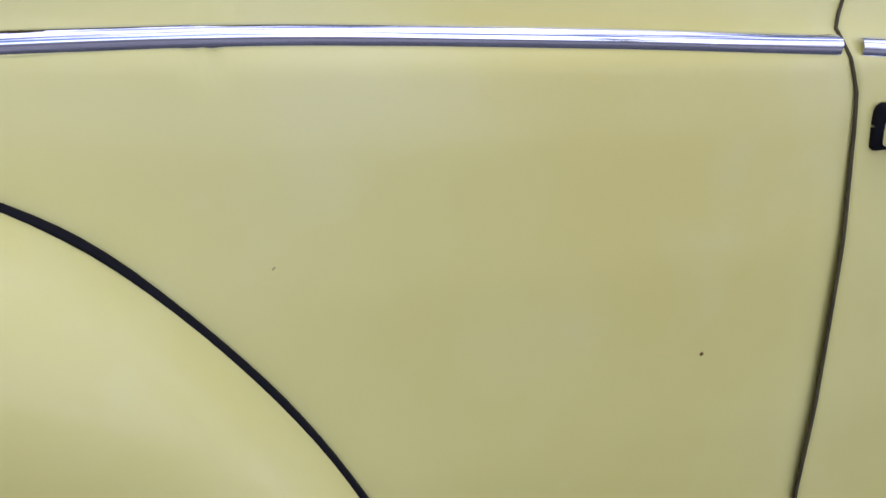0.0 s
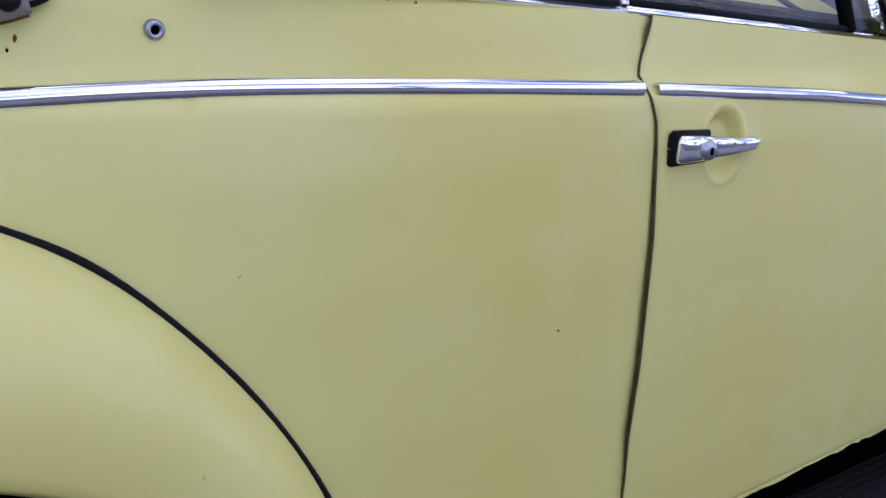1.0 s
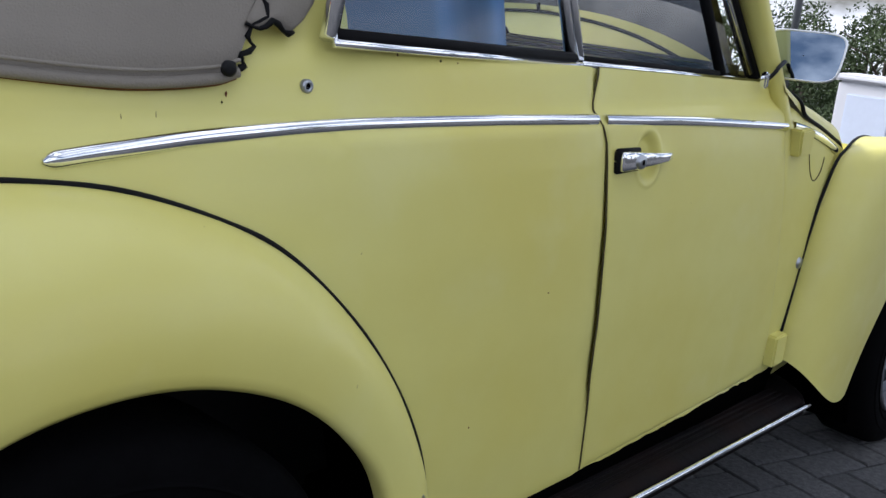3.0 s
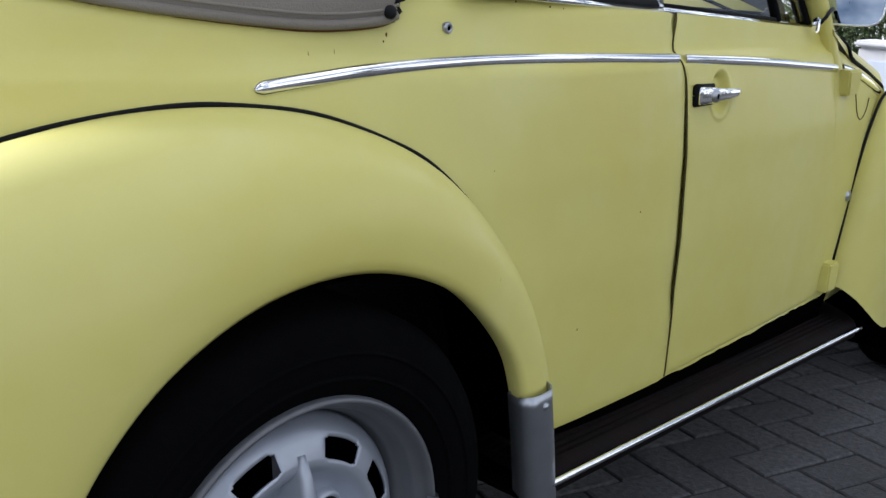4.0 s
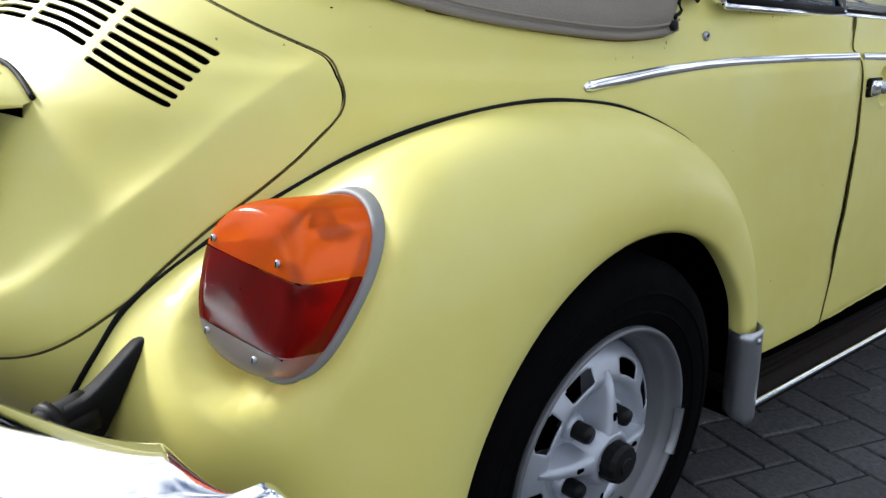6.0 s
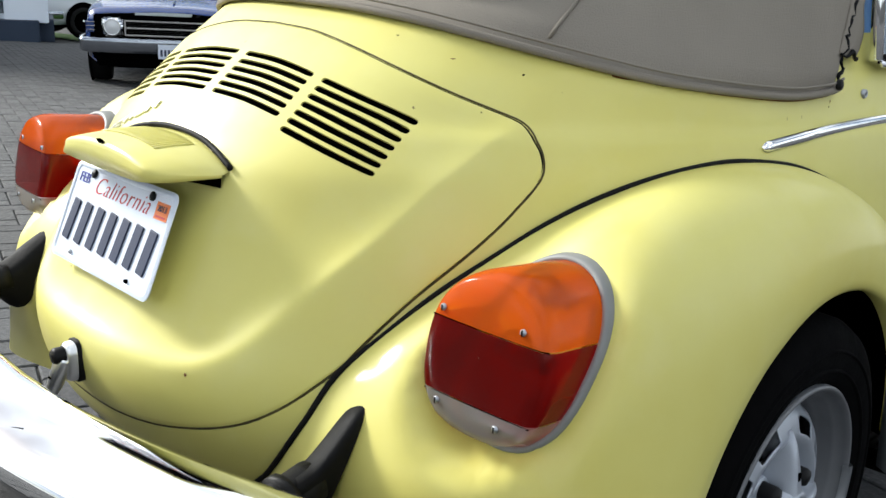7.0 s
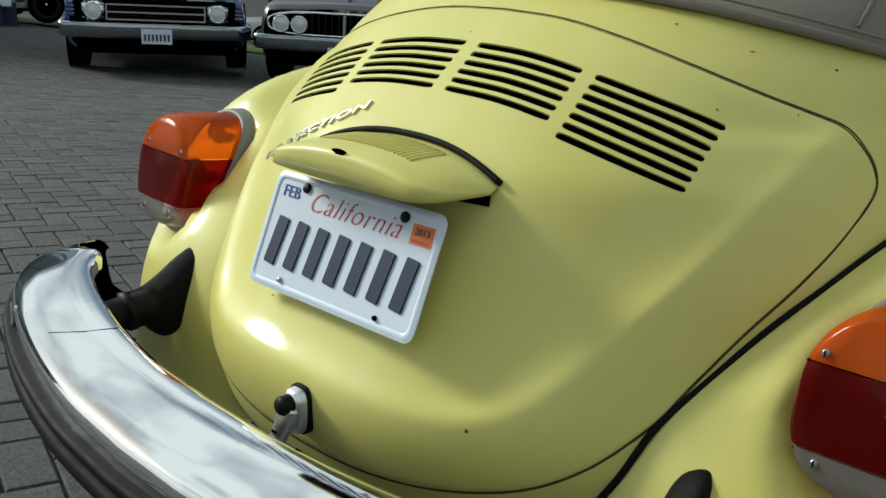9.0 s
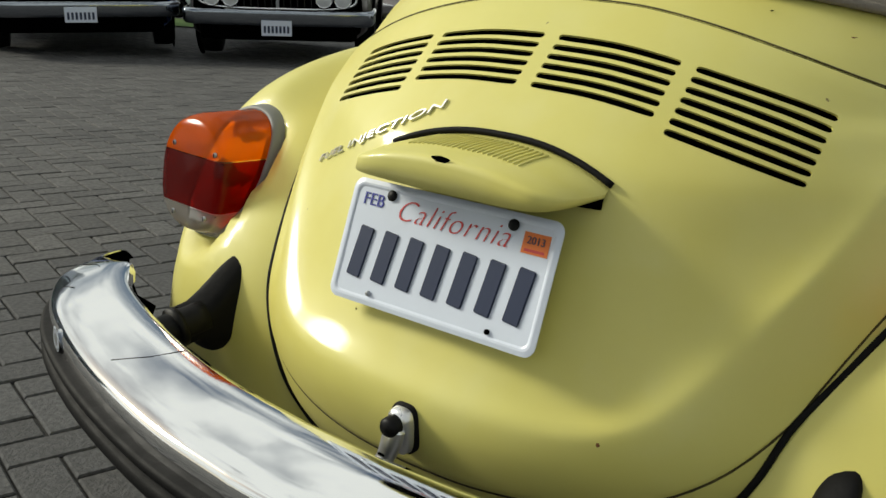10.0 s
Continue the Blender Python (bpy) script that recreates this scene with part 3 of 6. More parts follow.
# ---- wheels ----
def build_wheel(center):
    w = new("wheel")
    w.parent = car
    w.location = center
    # tyre: outer face towards -y
    prof = [(0.196, 0.075), (0.22, 0.088), (0.262, 0.090), (0.295, 0.078), (0.308, 0.058), (0.310, 0.0), (0.308, -0.055), (0.297, -0.074), (0.275, -0.084), (0.25, -0.087), (0.226, -0.083), (0.209, -0.074), (0.201, -0.066)]
    lathe("tyre", prof, (0, 0, 0), TYRE, w, 72)
    for r, h in ((0.262, -0.087), (0.232, -0.0862)):
        lathe("sidewall_rib", [(r - 0.003, h + 0.002), (r - 0.001, h - 0.0015), (r + 0.001, h - 0.0015), (r + 0.003, h + 0.002)], (0, 0, 0), TYRE, w, 72)
    # rim: rolled lip, two steps in the barrel
    lathe("rim", [(0.208, -0.070), (0.2075, -0.079), (0.204, -0.083), (0.200, -0.081), (0.1975, -0.074), (0.1955, -0.066), (0.189, -0.061), (0.186, -0.056), (0.1845, -0.042), (0.179, -0.037), (0.176, -0.030), (0.174, -0.018), (0.171, -0.014)], (0, 0, 0), BARREL, w, 96)
    # disc: sloping outer band with eight slots, crest, bowl and hub
    rs = [0.173, 0.169, 0.163, 0.155, 0.1500, 0.1480, 0.1265, 0.1245, 0.119, 0.112, 0.104, 0.096, 0.085, 0.062, 0.050, 0.040, 0.0]
    hs = [-0.014, -0.030, -0.040, -0.047, -0.0505, -0.0518, -0.0605, -0.0610, -0.0615, -0.0595, -0.052, -0.044, -0.040, -0.040, -0.052, -0.062, -0.062]
    seg = 192
    rows = []
    for r, h in zip(rs, hs):
        a = np.arange(seg) * 2 * math.pi / seg
        rows.append(np.stack([np.cos(a) * r, np.full(seg, h), np.sin(a) * r], 1))

    def slot(r, c):
        q = c % 48
        return r == 5 and (7 <= q < 20 or 27 <= q < 40) or r in (4, 6) and (8 <= q < 19 or 28 <= q < 39)
    disc = grid("disc", np.array(rows), RIM, w, closed=True, skip=slot)
    md = disc.modifiers.new("sheet", "SOLIDIFY")
    md.thickness, md.offset = 0.003, -1.0
    # near-black disc stands in for the shade behind the slots
    lathe("dark_back", [(0.17, 0.0), (0.0, 0.0)], (0, 0, 0), DARK, w, 32)
    for k in range(4):
        m = pose(0, 0, 0, 0, 90 * k, 0)
        bm = bmesh.new()
        ring = []
        for r, hw, h, fl in ((0.030, 0.017, -0.092, 0.012), (0.055, 0.0115, -0.087, 0.012), (0.085, 0.0085, -0.081, 0.011), (0.112, 0.007, -0.073, 0.009), (0.134, 0.005, -0.0615, 0.006)):
            ring.append([bm.verts.new(v) for v in ((-hw - fl, h + 0.048, r), (-hw - 0.002, h + 0.008, r), (-hw, h + 0.003, r), (-hw * 0.6, h, r), (hw * 0.6, h, r), (hw, h + 0.003, r), (hw + 0.002, h + 0.008, r), (hw + fl, h + 0.048, r))])
        for a, b in zip(ring, ring[1:]):
            for i in range(7):
                bm.faces.new((a[i], b[i], b[i + 1], a[i + 1]))
        bm.faces.new(ring[-1])
        bmesh.ops.recalc_face_normals(bm, faces=bm.faces)
        bmesh.ops.transform(bm, matrix=m, verts=bm.verts)
        part("rib", bm, RIM, w, smooth=True)
        box("rib_slot", (0.007, 0.004, 0.014), m @ Vector((0.0, -0.0845, 0.068)), DARK, w, 0.001, m=m.to_3x3().to_4x4())
        a = math.radians(45 + 90 * k)
        bx, bz = math.cos(a) * 0.068, math.sin(a) * 0.068
        lathe("bolt_seat", [(0.023, -0.034), (0.021, -0.050), (0.017, -0.054), (0.012, -0.050)], (bx, 0, bz), RIM, w, 24)
        lathe("bolt_cap", [(0.0145, -0.046), (0.0145, -0.074), (0.0125, -0.079), (0.0, -0.081)], (bx, 0, bz), PLASTIC, w, 18)
    lathe("hub_collar", [(0.054, -0.048), (0.046, -0.084), (0.041, -0.091), (0.034, -0.092), (0.031, -0.084)], (0, 0, 0), RIM, w, 36)
    lathe("hub_cap", [(0.032, -0.082), (0.0325, -0.108), (0.029, -0.116), (0.014, -0.118), (0.013, -0.121), (0.0, -0.121)], (0, 0, 0), PLASTIC, w, 14, smooth=False)
    lathe("balance_weight", [(0.196, -0.076), (0.198, -0.087), (0.204, -0.089), (0.208, -0.085), (0.2085, -0.078)], (0, 0, 0), DULL, w, 16, arc=(-0.30, 0.12))
    lathe("valve", [(0.005, -0.05), (0.004, -0.075), (0.0, -0.076)], (0.115, 0, -0.135), PLASTIC, w, 8)
    return w


wheel = build_wheel((0.004, -0.684, 0.303))
wheel.rotation_euler = (0, radians(2), 0)
for cx, cy, cz, flip in ((2.40, -0.67, 0.185, 0), (0.004, 0.684, 0.303, 180), (2.40, 0.67, 0.185, 180)):
    copy_thing(wheel, pose(cx, cy, cz, 0, 20, flip)).parent = car


# ---- trim, doors, running boards ----
def side_pt(x, z, out=0.0, sg=-1):
    return np.array([x, sg * (float(surf_y(x, z)) + out), z])


TRIM = [(0.03, 0.836), (0.094, 0.845), (0.199, 0.856), (0.367, 0.863), (0.579, 0.862), (0.802, 0.857)]


def moulding(name, pts, parent, taper=False, sg=-1):
    p = spline(pts, 60)
    rows = []
    for i, (x, z) in enumerate(p):
        k = 1.0
        if taper:
            k = min(1.0, 0.25 + math.sqrt(i / 4.0)) if i < 4 else 1.0
        b = side_pt(x, z, 0, sg)
        n = np.array([0, sg, 0.1])
        prof = [(-0.0095, -0.002), (-0.0085, 0.0035), (-0.004, 0.0065), (0.002, 0.0072), (0.007, 0.005), (0.0095, -0.002)]
        rows.append([b + np.array([0, 0, h * k]) + n * o * (0.4 + 0.6 * k) for h, o in prof])
    ob = grid(name, rows, CHROME, parent, flip=sg < 0)
    return ob


def door_side(sg):
    x0, x1, zb = DOOR
    # finer cells round the handle's pressed dish
    us = np.concatenate([[0, 0.004], np.linspace(0.012, 0.085, 5), np.linspace(0.09, 0.25, 46), np.linspace(0.27, 0.988, 32), [0.996, 1]])
    vs = np.concatenate([[0, 0.004], np.linspace(0.012, 0.70, 42), np.linspace(0.71, 0.875, 50), np.linspace(0.89, 1, 8)])
    rows = []
    for v in vs:
        row = []
        for u in us:
            lo = 0.287 + 0.02 * u
            xr0 = float(door_x(lo + v * (0.93 - lo))) + 0.0022
            xf0 = 1.405 + 0.10 * (1 - v)
            x = xr0 + (xf0 - xr0) * u
            z = lo + v * (float(sill_z(x)) - 0.004 - lo)
            e = min(u * 0.62, (1 - u) * 0.62, v * 0.66)
            o = 0.002 - 0.0025 * (1 - float(smooth01(e / 0.004)))
            r = math.hypot((x - 0.930) / 0.034, (z - 0.797) / 0.040)
            o += 0.0012 * math.exp(-(((r - 1.08) / 0.10) ** 2)) - 0.0125 * (1 - float(smooth01((r - 0.55) / 0.45)))
            row.append(side_pt(x, z, o, sg))
        rows.append(row)
    rows = np.array(rows)
    door = grid("door", rows, PAINT, car, flip=sg > 0)
    # olive grimy tube down the rear gap, drawn dark for the gap's shade
    gap = [side_pt(rows[i, 0, 0] - 0.0022, rows[i, 0, 2], 0.0008, sg) for i in range(len(vs))]
    tube("door_gap_line", gap, 0.0016, GAPDIRT, door, seg=6)
    # the same dark tube draws the shaded front gap
    gap = [side_pt(rows[i, -1, 0] + 0.004, rows[i, -1, 2], -0.003, sg) for i in range(len(vs))]
    tube("door_gap_line", gap, 0.0014, GAPDIRT, door, seg=6)
    moulding("door_moulding", [(0.822, 0.856), (1.061, 0.846), (1.25, 0.834), (1.418, 0.8225)], door, sg=sg)
    # handle: base, grip and lock
    zh, xh = 0.797, 0.905
    yb = side_pt(xh, zh, 0, sg)[1]
    def bar(xs, hh, back, front):
        rows = []
        for x, h, b, f in zip(xs, hh, back, front):
            row = []
            for a in np.linspace(0, 2 * math.pi, 20, endpoint=False):
                ca, sa = math.copysign(abs(math.cos(a)) ** 0.6, math.cos(a)), math.copysign(abs(math.sin(a)) ** 0.6, math.sin(a))
                row.append((x, yb + sg * ((b + f) / 2 + (f - b) / 2 * ca), zh + 0.001 + h * sa))
            rows.append(row)
        return rows
    grid("handle_gasket", bar([0.836, 0.837, 0.840, 0.895, 0.897], [0.001, 0.017, 0.0195, 0.018, 0.001], [0] * 5, [0.006, 0.009, 0.011, 0.010, 0.008]), RUBBER, door, closed=True)
    grid("handle_base", bar([0.841, 0.8415, 0.845, 0.892, 0.895, 0.8955], [0.001, 0.0125, 0.0148, 0.0132, 0.0115, 0.001], [0.005] * 6, [0.010, 0.016, 0.019, 0.021, 0.020, 0.012]), CHROME, door, closed=True)
    grid("handle_grip", bar([0.892, 0.894, 0.93, 0.96, 0.975, 0.984, 0.986], [0.0115, 0.0115, 0.0095, 0.008, 0.0075, 0.006, 0.001], [0.008, 0.009, 0.010, 0.008, 0.002, 0.001, 0.002], [0.019, 0.020, 0.022, 0.021, 0.018, 0.013, 0.006]), CHROME, door, closed=True)
    lathe("lock_barrel", [(0.011, 0), (0.011, sg * 0.016), (0.009, sg * 0.019), (0.0, sg * 0.018)], (0.881, yb + sg * 0.006, zh), DULL, door, 24)
    box("key_slot", (0.002, 0.002, 0.008), (0.881, yb + sg * 0.0255, zh), DARK, door, 0.0)
    # hinges at the front edge
    for z, x, wt, wb, h in ((0.792, 1.474, 0.062, 0.050, 0.054), (0.350, 1.524, 0.052, 0.050, 0.068)):
        y = side_pt(x, z, 0, sg)[1]
        bm = box_bm((wt, 0.034, h), (0, 0, 0), 0.004, 2)
        for v in bm.verts:
            if v.co.z < 0:
                v.co.x *= wb / wt
        bmesh.ops.translate(bm, vec=(x, y + sg * 0.006, z), verts=bm.verts)
        part("hinge", bm, PAINT, door)
    return door


def board_side(sg):
    # running board: black rubber top, rounded nose, chrome strip; blackened sill above it
    xs = np.linspace(0.40, 1.70, 60)
    drop = lambda x: 0.030 * (x - 0.4)
    wide = lambda x: 1 - float(np.clip((x - 1.60) / 0.10, 0, 1)) ** 2.2
    prof = [(0.60, 0.280), (0.66, 0.275), (0.70, 0.2735), (0.752, 0.271), (0.772, 0.264), (0.780, 0.250), (0.777, 0.232), (0.60, 0.225)]
    rows = [[(x, sg * (0.60 + (y - 0.60) * (0.35 + 0.65 * wide(x))), z - drop(x)) for y, z in prof] for x in xs]
    b = grid("running_board", rows, BOARD, car, flip=sg > 0)
    for i in range(7):
        y = 0.668 + i * 0.0135
        tube("tread_rib", [(x, sg * y, 0.2745 - 0.0003 * i - drop(x)) for x in (0.42, 1.0, 1.58)], 0.0022, BOARD, b, seg=5)
    tube("chrome_strip", [(x, sg * 0.785, 0.257 - drop(x)) for x in xs[:56]], 0.0058, CHROME, b, seg=8)
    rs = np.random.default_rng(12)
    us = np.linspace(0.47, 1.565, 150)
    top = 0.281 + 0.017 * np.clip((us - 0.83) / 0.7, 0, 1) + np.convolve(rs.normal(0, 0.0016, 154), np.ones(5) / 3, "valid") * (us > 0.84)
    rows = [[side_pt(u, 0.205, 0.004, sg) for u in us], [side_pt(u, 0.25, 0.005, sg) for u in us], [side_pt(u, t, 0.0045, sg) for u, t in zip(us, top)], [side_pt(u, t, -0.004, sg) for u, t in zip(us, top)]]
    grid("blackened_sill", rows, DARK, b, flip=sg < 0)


for sg in (-1, 1):
    moulding("belt_moulding", TRIM, car, True, sg)
    door_side(sg)
    board_side(sg)
    # snap stud
    p = side_pt(0.317, 0.905, 0, sg)
    lathe("snap_stud", [(0.0078, -sg * 0.002), (0.0078, sg * 0.003), (0.006, sg * 0.005), (0.0042, sg * 0.005), (0.0035, sg * 0.002), (0.0, sg * 0.002)], p, DULL, car, 20)
    lathe("stud_core", [(0.0036, sg * 0.001), (0.0034, sg * 0.0034), (0.0, sg * 0.0036)], p, DARK, car, 14)
# ---- tail lamps ----
LC = 0.611


def lamp_half(q):
    """Half width of the lens face at a share q of its height, 0 to 1."""
    if q >= 0.5:
        return 0.088 * math.sqrt(max(0.0, 1 - ((q - 0.5) / 0.5) ** 2.3))
    return 0.088 * max(0.0, 1 - ((0.5 - q) / 0.5) ** 3.0) ** (1 / 2.5)


def lamp_face(y, q):
    z = 0.556 + 0.190 * q
    return np.array([-0.527 - 0.073 * (y + 0.608) - 0.18 * (0.70 - z) + 3.0 * max(0.0, z - 0.728) ** 1.5, y, z])


FG = fender_grid(160, 60).reshape(-1, 3)
FG = FG[(FG[:, 0] < -0.2) & (FG[:, 2] > 0.45)]


def lamp_base(u, q):
    """Point on the lamp's foot, close to the fender: u from -1 to 1 across, q up."""
    z = 0.540 + 0.196 * q
    y = -0.612 + u * lamp_half(q) * 0.93
    d = np.hypot(FG[:, 1] - y, FG[:, 2] - z)
    k = np.argsort(d)[:6]
    w = 1 / (d[k] + 0.003)
    flat = -0.380 - 0.65 * (0.735 - z)
    x = float(np.clip((FG[k, 0] * w).sum() / w.sum() - 0.006, flat - 0.03, flat + 0.02))
    return np.array([max(x, lamp_face(y, q)[0] + 0.008), y, z])


def tail_lamp(sg):
    lamp = new("tail_lamp")
    lamp.parent = car
    tagged(lamp, "amber, red and clear tail lamp in a grey gasket")
    fl = np.array([1, -sg, 1]) if sg > 0 else np.array([1, 1, 1])

    # the lens as one closed shell: walls from the foot, rounded edge, face; then cut into its three colours
    qs = 0.5 - 0.5 * np.cos(np.linspace(0, math.pi, 44))
    loop = [(1, q) for q in qs] + [(-1, q) for q in qs[::-1][1:-1]]
    rings = []
    for k in np.linspace(0, 0.82, 9):
        rings.append([lamp_base(sd, q) * (1 - k) + lamp_face(-LC + sd * lamp_half(q), q) * k for sd, q in loop])

    def face_pt(sd, q, sc, push):
        return lamp_face(-LC + sd * lamp_half(q) * sc, 0.5 + (q - 0.5) * sc) + np.array([push, 0, 0])
    edge = rings[-1]
    for t in np.linspace(0, 1, 6)[1:]:
        rings.append([(1 - t) ** 2 * e + 2 * t * (1 - t) * face_pt(sd, q, 0.985, 0.001) + t * t * face_pt(sd, q, 0.90, -0.003) for e, (sd, q) in zip(edge, loop)])
    for sc in (0.75, 0.55, 0.35, 0.15, 0.01):
        rings.append([face_pt(sd, q, sc, -0.003 - 0.005 * (1 - sc)) for sd, q in loop])
    rings = np.array(rings) * fl
    off = np.array([-0.010, 0.012, 0.0]) if sg > 0 else np.zeros(3)
    rings = rings + off
    nl = len(loop)
    faces = grid_faces(len(rings), nl, True)
    for name, material, lo, hi in (("amber_lens", AMBER, 0.679, None), ("red_lens", RED, 0.592, 0.6775), ("clear_lens", CLEAR, None, 0.5905)):
        bm = bmesh.new()
        vs = [bm.verts.new(p) for p in rings.reshape(-1, 3)]
        for f in faces:
            bm.faces.new([vs[q] for q in f])
        bmesh.ops.recalc_face_normals(bm, faces=bm.faces)
        for z, keep_up in ((lo, True), (hi, False)):
            if z is not None:
                bmesh.ops.bisect_plane(bm, geom=list(bm.verts) + list(bm.edges) + list(bm.faces), plane_co=(-0.52, 0, z), plane_no=(0.117, 0, 1), clear_inner=keep_up, clear_outer=not keep_up)
        part(name, bm, material, lamp, smooth=True)
    for z in (0.6782, 0.5912):
        row = []
        for y in np.linspace(-LC - 0.086, -LC + 0.086, 40):
            h = lamp_half((z - 0.556) / 0.19)
            yy = -LC + (y + LC) / 0.088 * h * 0.985
            row.append((lamp_face(yy, (z - 0.556) / 0.19) + np.array([0.0005 + 0.010 * max(0.0, abs(yy + LC) / h - 0.86), 0, 0])) * fl + off)
        tube("lens_rib", row, 0.0011, DARK, lamp, seg=5)
    # grey gasket: rounded flange round the foot, its skirt in the fender
    qa = 0.5 - 0.5 * np.cos(np.linspace(0, math.pi, 40))
    foot = [lamp_base(1, q) for q in qa] + [lamp_base(-1, q) for q in qa[::-1][1:-1]]
    loop = np.array(foot)
    for _ in range(2):
        loop = 0.5 * loop + 0.25 * np.roll(loop, 1, 0) + 0.25 * np.roll(loop, -1, 0)
    cen = np.array([-0.44, -0.604, 0.634])
    out = loop - cen
    out[:, 0] = 0
    out /= np.linalg.norm(out, axis=1, keepdims=True) + 1e-9
    rows = [loop + out * o + np.array([d, 0, 0]) for o, d in ((-0.004, -0.002), (0.0, -0.007), (0.0045, -0.0065), (0.007, -0.002), (0.0075, 0.010), (0.006, 0.07))]
    grid("gasket", np.array(rows) * fl + off, GASKET, lamp, closed=True)
    dark = [[lamp_base(u * 0.8, q) + [-0.010, 0, 0] for u in np.linspace(-1, 1, 12)] for q in np.linspace(0.08, 0.88, 14)]
    grid("reflector", np.array(dark) * fl + off, RIM, lamp)
    for q, r in ((0.80, 0.030), (0.45, 0.036)):
        c = lamp_base(0.1, q)
        lathe("bulb_dish", [(r, -0.016), (r * 0.85, -0.013), (r * 0.5, -0.015), (r * 0.3, -0.020), (0.0, -0.022)], c * fl + off, RIM, lamp, 24, axis="x")
    for y, z in ((-0.660, 0.693), (-0.546, 0.691), (-0.560, 0.585), (-0.648, 0.580)):
        p = lamp_face(y, (z - 0.556) / 0.190) - [0.0045, 0, 0] + off * fl
        s = lathe("screw", [(0.0044, 0.004), (0.0042, -0.0010), (0.0025, -0.0024), (0.0, -0.0020)], p * fl, DULL, lamp, 14, axis="x")
        box("screw_slot", (0.0012, 0.0016, 0.007), (p - [0.0022, 0, 0]) * fl, DARK, s, 0.0)


for sg in (-1, 1):
    tail_lamp(sg)

# ---- rear bumper ----
B_OUT = [(-0.585, 0.770), (-0.66, 0.765), (-0.735, 0.735), (-0.80, 0.66), (-0.85, 0.555), (-0.90, 0.40), (-0.938, 0.22), (-0.952, 0.06)]


def bumper(parent_name):
    b = new("rear_bumper")
    b.parent = car
    half = spline(B_OUT, 70)
    path = np.vstack([half, half[::-1] * [1, -1]])
    keep = [0]
    for i in range(1, len(path)):
        if np.linalg.norm(path[i] - path[keep[-1]]) > 0.004:
            keep.append(i)
    path = path[keep]
    tan = np.gradient(path, axis=0)
    tan /= np.linalg.norm(tan, axis=1, keepdims=True)
    nrm = np.stack([tan[:, 1], -tan[:, 0]], 1)
    cen = np.array([0.0, 0.0])
    nrm *= np.sign(((path - cen) * nrm).sum(1))[:, None]
    zt = 0.512

    def sweep(name, prof, material, par, lo=0, hi=None, label=""):
        rows = [[(p[0] - n[0] * d, p[1] - n[1] * d, zt - 0.068 + (h + 0.068) * (1 - 0.38 * float(np.clip((p[0] + 0.612) / 0.027, 0, 1)) ** 2.2)) for d, h in prof] for p, n in zip(path[lo:hi], nrm[lo:hi])]
        return grid(name, rows, material, par, label=label)
    # the top flange narrows to nothing at the ends, which are open and black inside
    def flange(name, prof, material, par, lo=0, hi=None):
        rows = []
        for p, n in zip(path[lo:hi], nrm[lo:hi]):
            k = float(smooth01((-0.642 - p[0]) / 0.065))
            rows.append([(p[0] - n[0] * (0.018 + (d - 0.018) * k), p[1] - n[1] * (0.018 + (d - 0.018) * k), zt + (-0.012 + (h + 0.012) * k)) for d, h in prof])
        return grid(name, rows, material, par)
    blade = sweep("blade", [(0.018, -0.012), (0.010, -0.0148), (0.0045, -0.019), (0.0015, -0.026), (0.0005, -0.036), (0.001, -0.050), (0.010, -0.10), (0.018, -0.126), (0.034, -0.140), (0.07, -0.142)], CHROME, b)
    flange("blade_top", [(0.122, -0.028), (0.124, -0.010), (0.119, 0.002), (0.110, 0.005), (0.075, 0.001), (0.038, -0.0062), (0.028, -0.0085), (0.018, -0.012)], CHROME, blade)
    sweep("blade_back", [(0.0185, -0.0145), (0.0115, -0.0175), (0.0065, -0.023), (0.0045, -0.036), (0.005, -0.05), (0.0135, -0.10), (0.0215, -0.126), (0.07, -0.139)], DARK, b)
    flange("top_back", [(0.120, -0.030), (0.1185, -0.012), (0.10, -0.002), (0.075, -0.004), (0.038, -0.011), (0.019, -0.016)], DARK, b)
    sweep("rubber_strip", [(0.004, -0.052), (-0.009, -0.0525), (-0.014, -0.055), (-0.0155, -0.060), (-0.014, -0.066), (-0.005, -0.070), (-0.004, -0.075), (-0.013, -0.079), (-0.0165, -0.085), (-0.0165, -0.094), (-0.012, -0.102), (0.012, -0.105)], RUBBER, b, 12, -12)
    for sg in (-1, 1):
        # bracket sleeve and folded boot between fender and blade
        tube("bumper_bracket", spline([(-0.865, sg * 0.492, 0.438), (-0.76, sg * 0.478, 0.458), (-0.66, sg * 0.464, 0.473)], 14), 0.027, PLASTIC, b, seg=16)
        tube("sleeve_clamp", [(-0.712, sg * 0.471, 0.4665), (-0.70, sg * 0.469, 0.4685)], 0.032, PLASTIC, b, seg=16)
        boot_rows = []
        c0, c1 = np.array([-0.705, sg * 0.470, 0.4675]), np.array([-0.622, sg * 0.458, 0.480])
        for q in np.linspace(0, 1, 14):
            c = c0 + (c1 - c0) * q + np.array([0.006, 0, 0.006]) * q * q
            a = np.linspace(0, 2 * math.pi, 28, endpoint=False)
            s = float(smooth01((q - 0.25) / 0.75))
            ru, rv = 0.029 + 0.046 * s, 0.029 + 0.001 * s
            u = np.array([0.52, sg * 0.02, 1.0])
            u /= np.linalg.norm(u)
            v = np.array([-0.25, sg * 0.85, 0.15])
            boot_rows.append([c + math.copysign(abs(math.cos(t)) ** 0.62, math.cos(t)) * ru * u + math.copysign(abs(math.sin(t)) ** 0.65, math.sin(t)) * rv * v for t in a])
        grid("rubber_boot", boot_rows, RUBBER, b, closed=True)
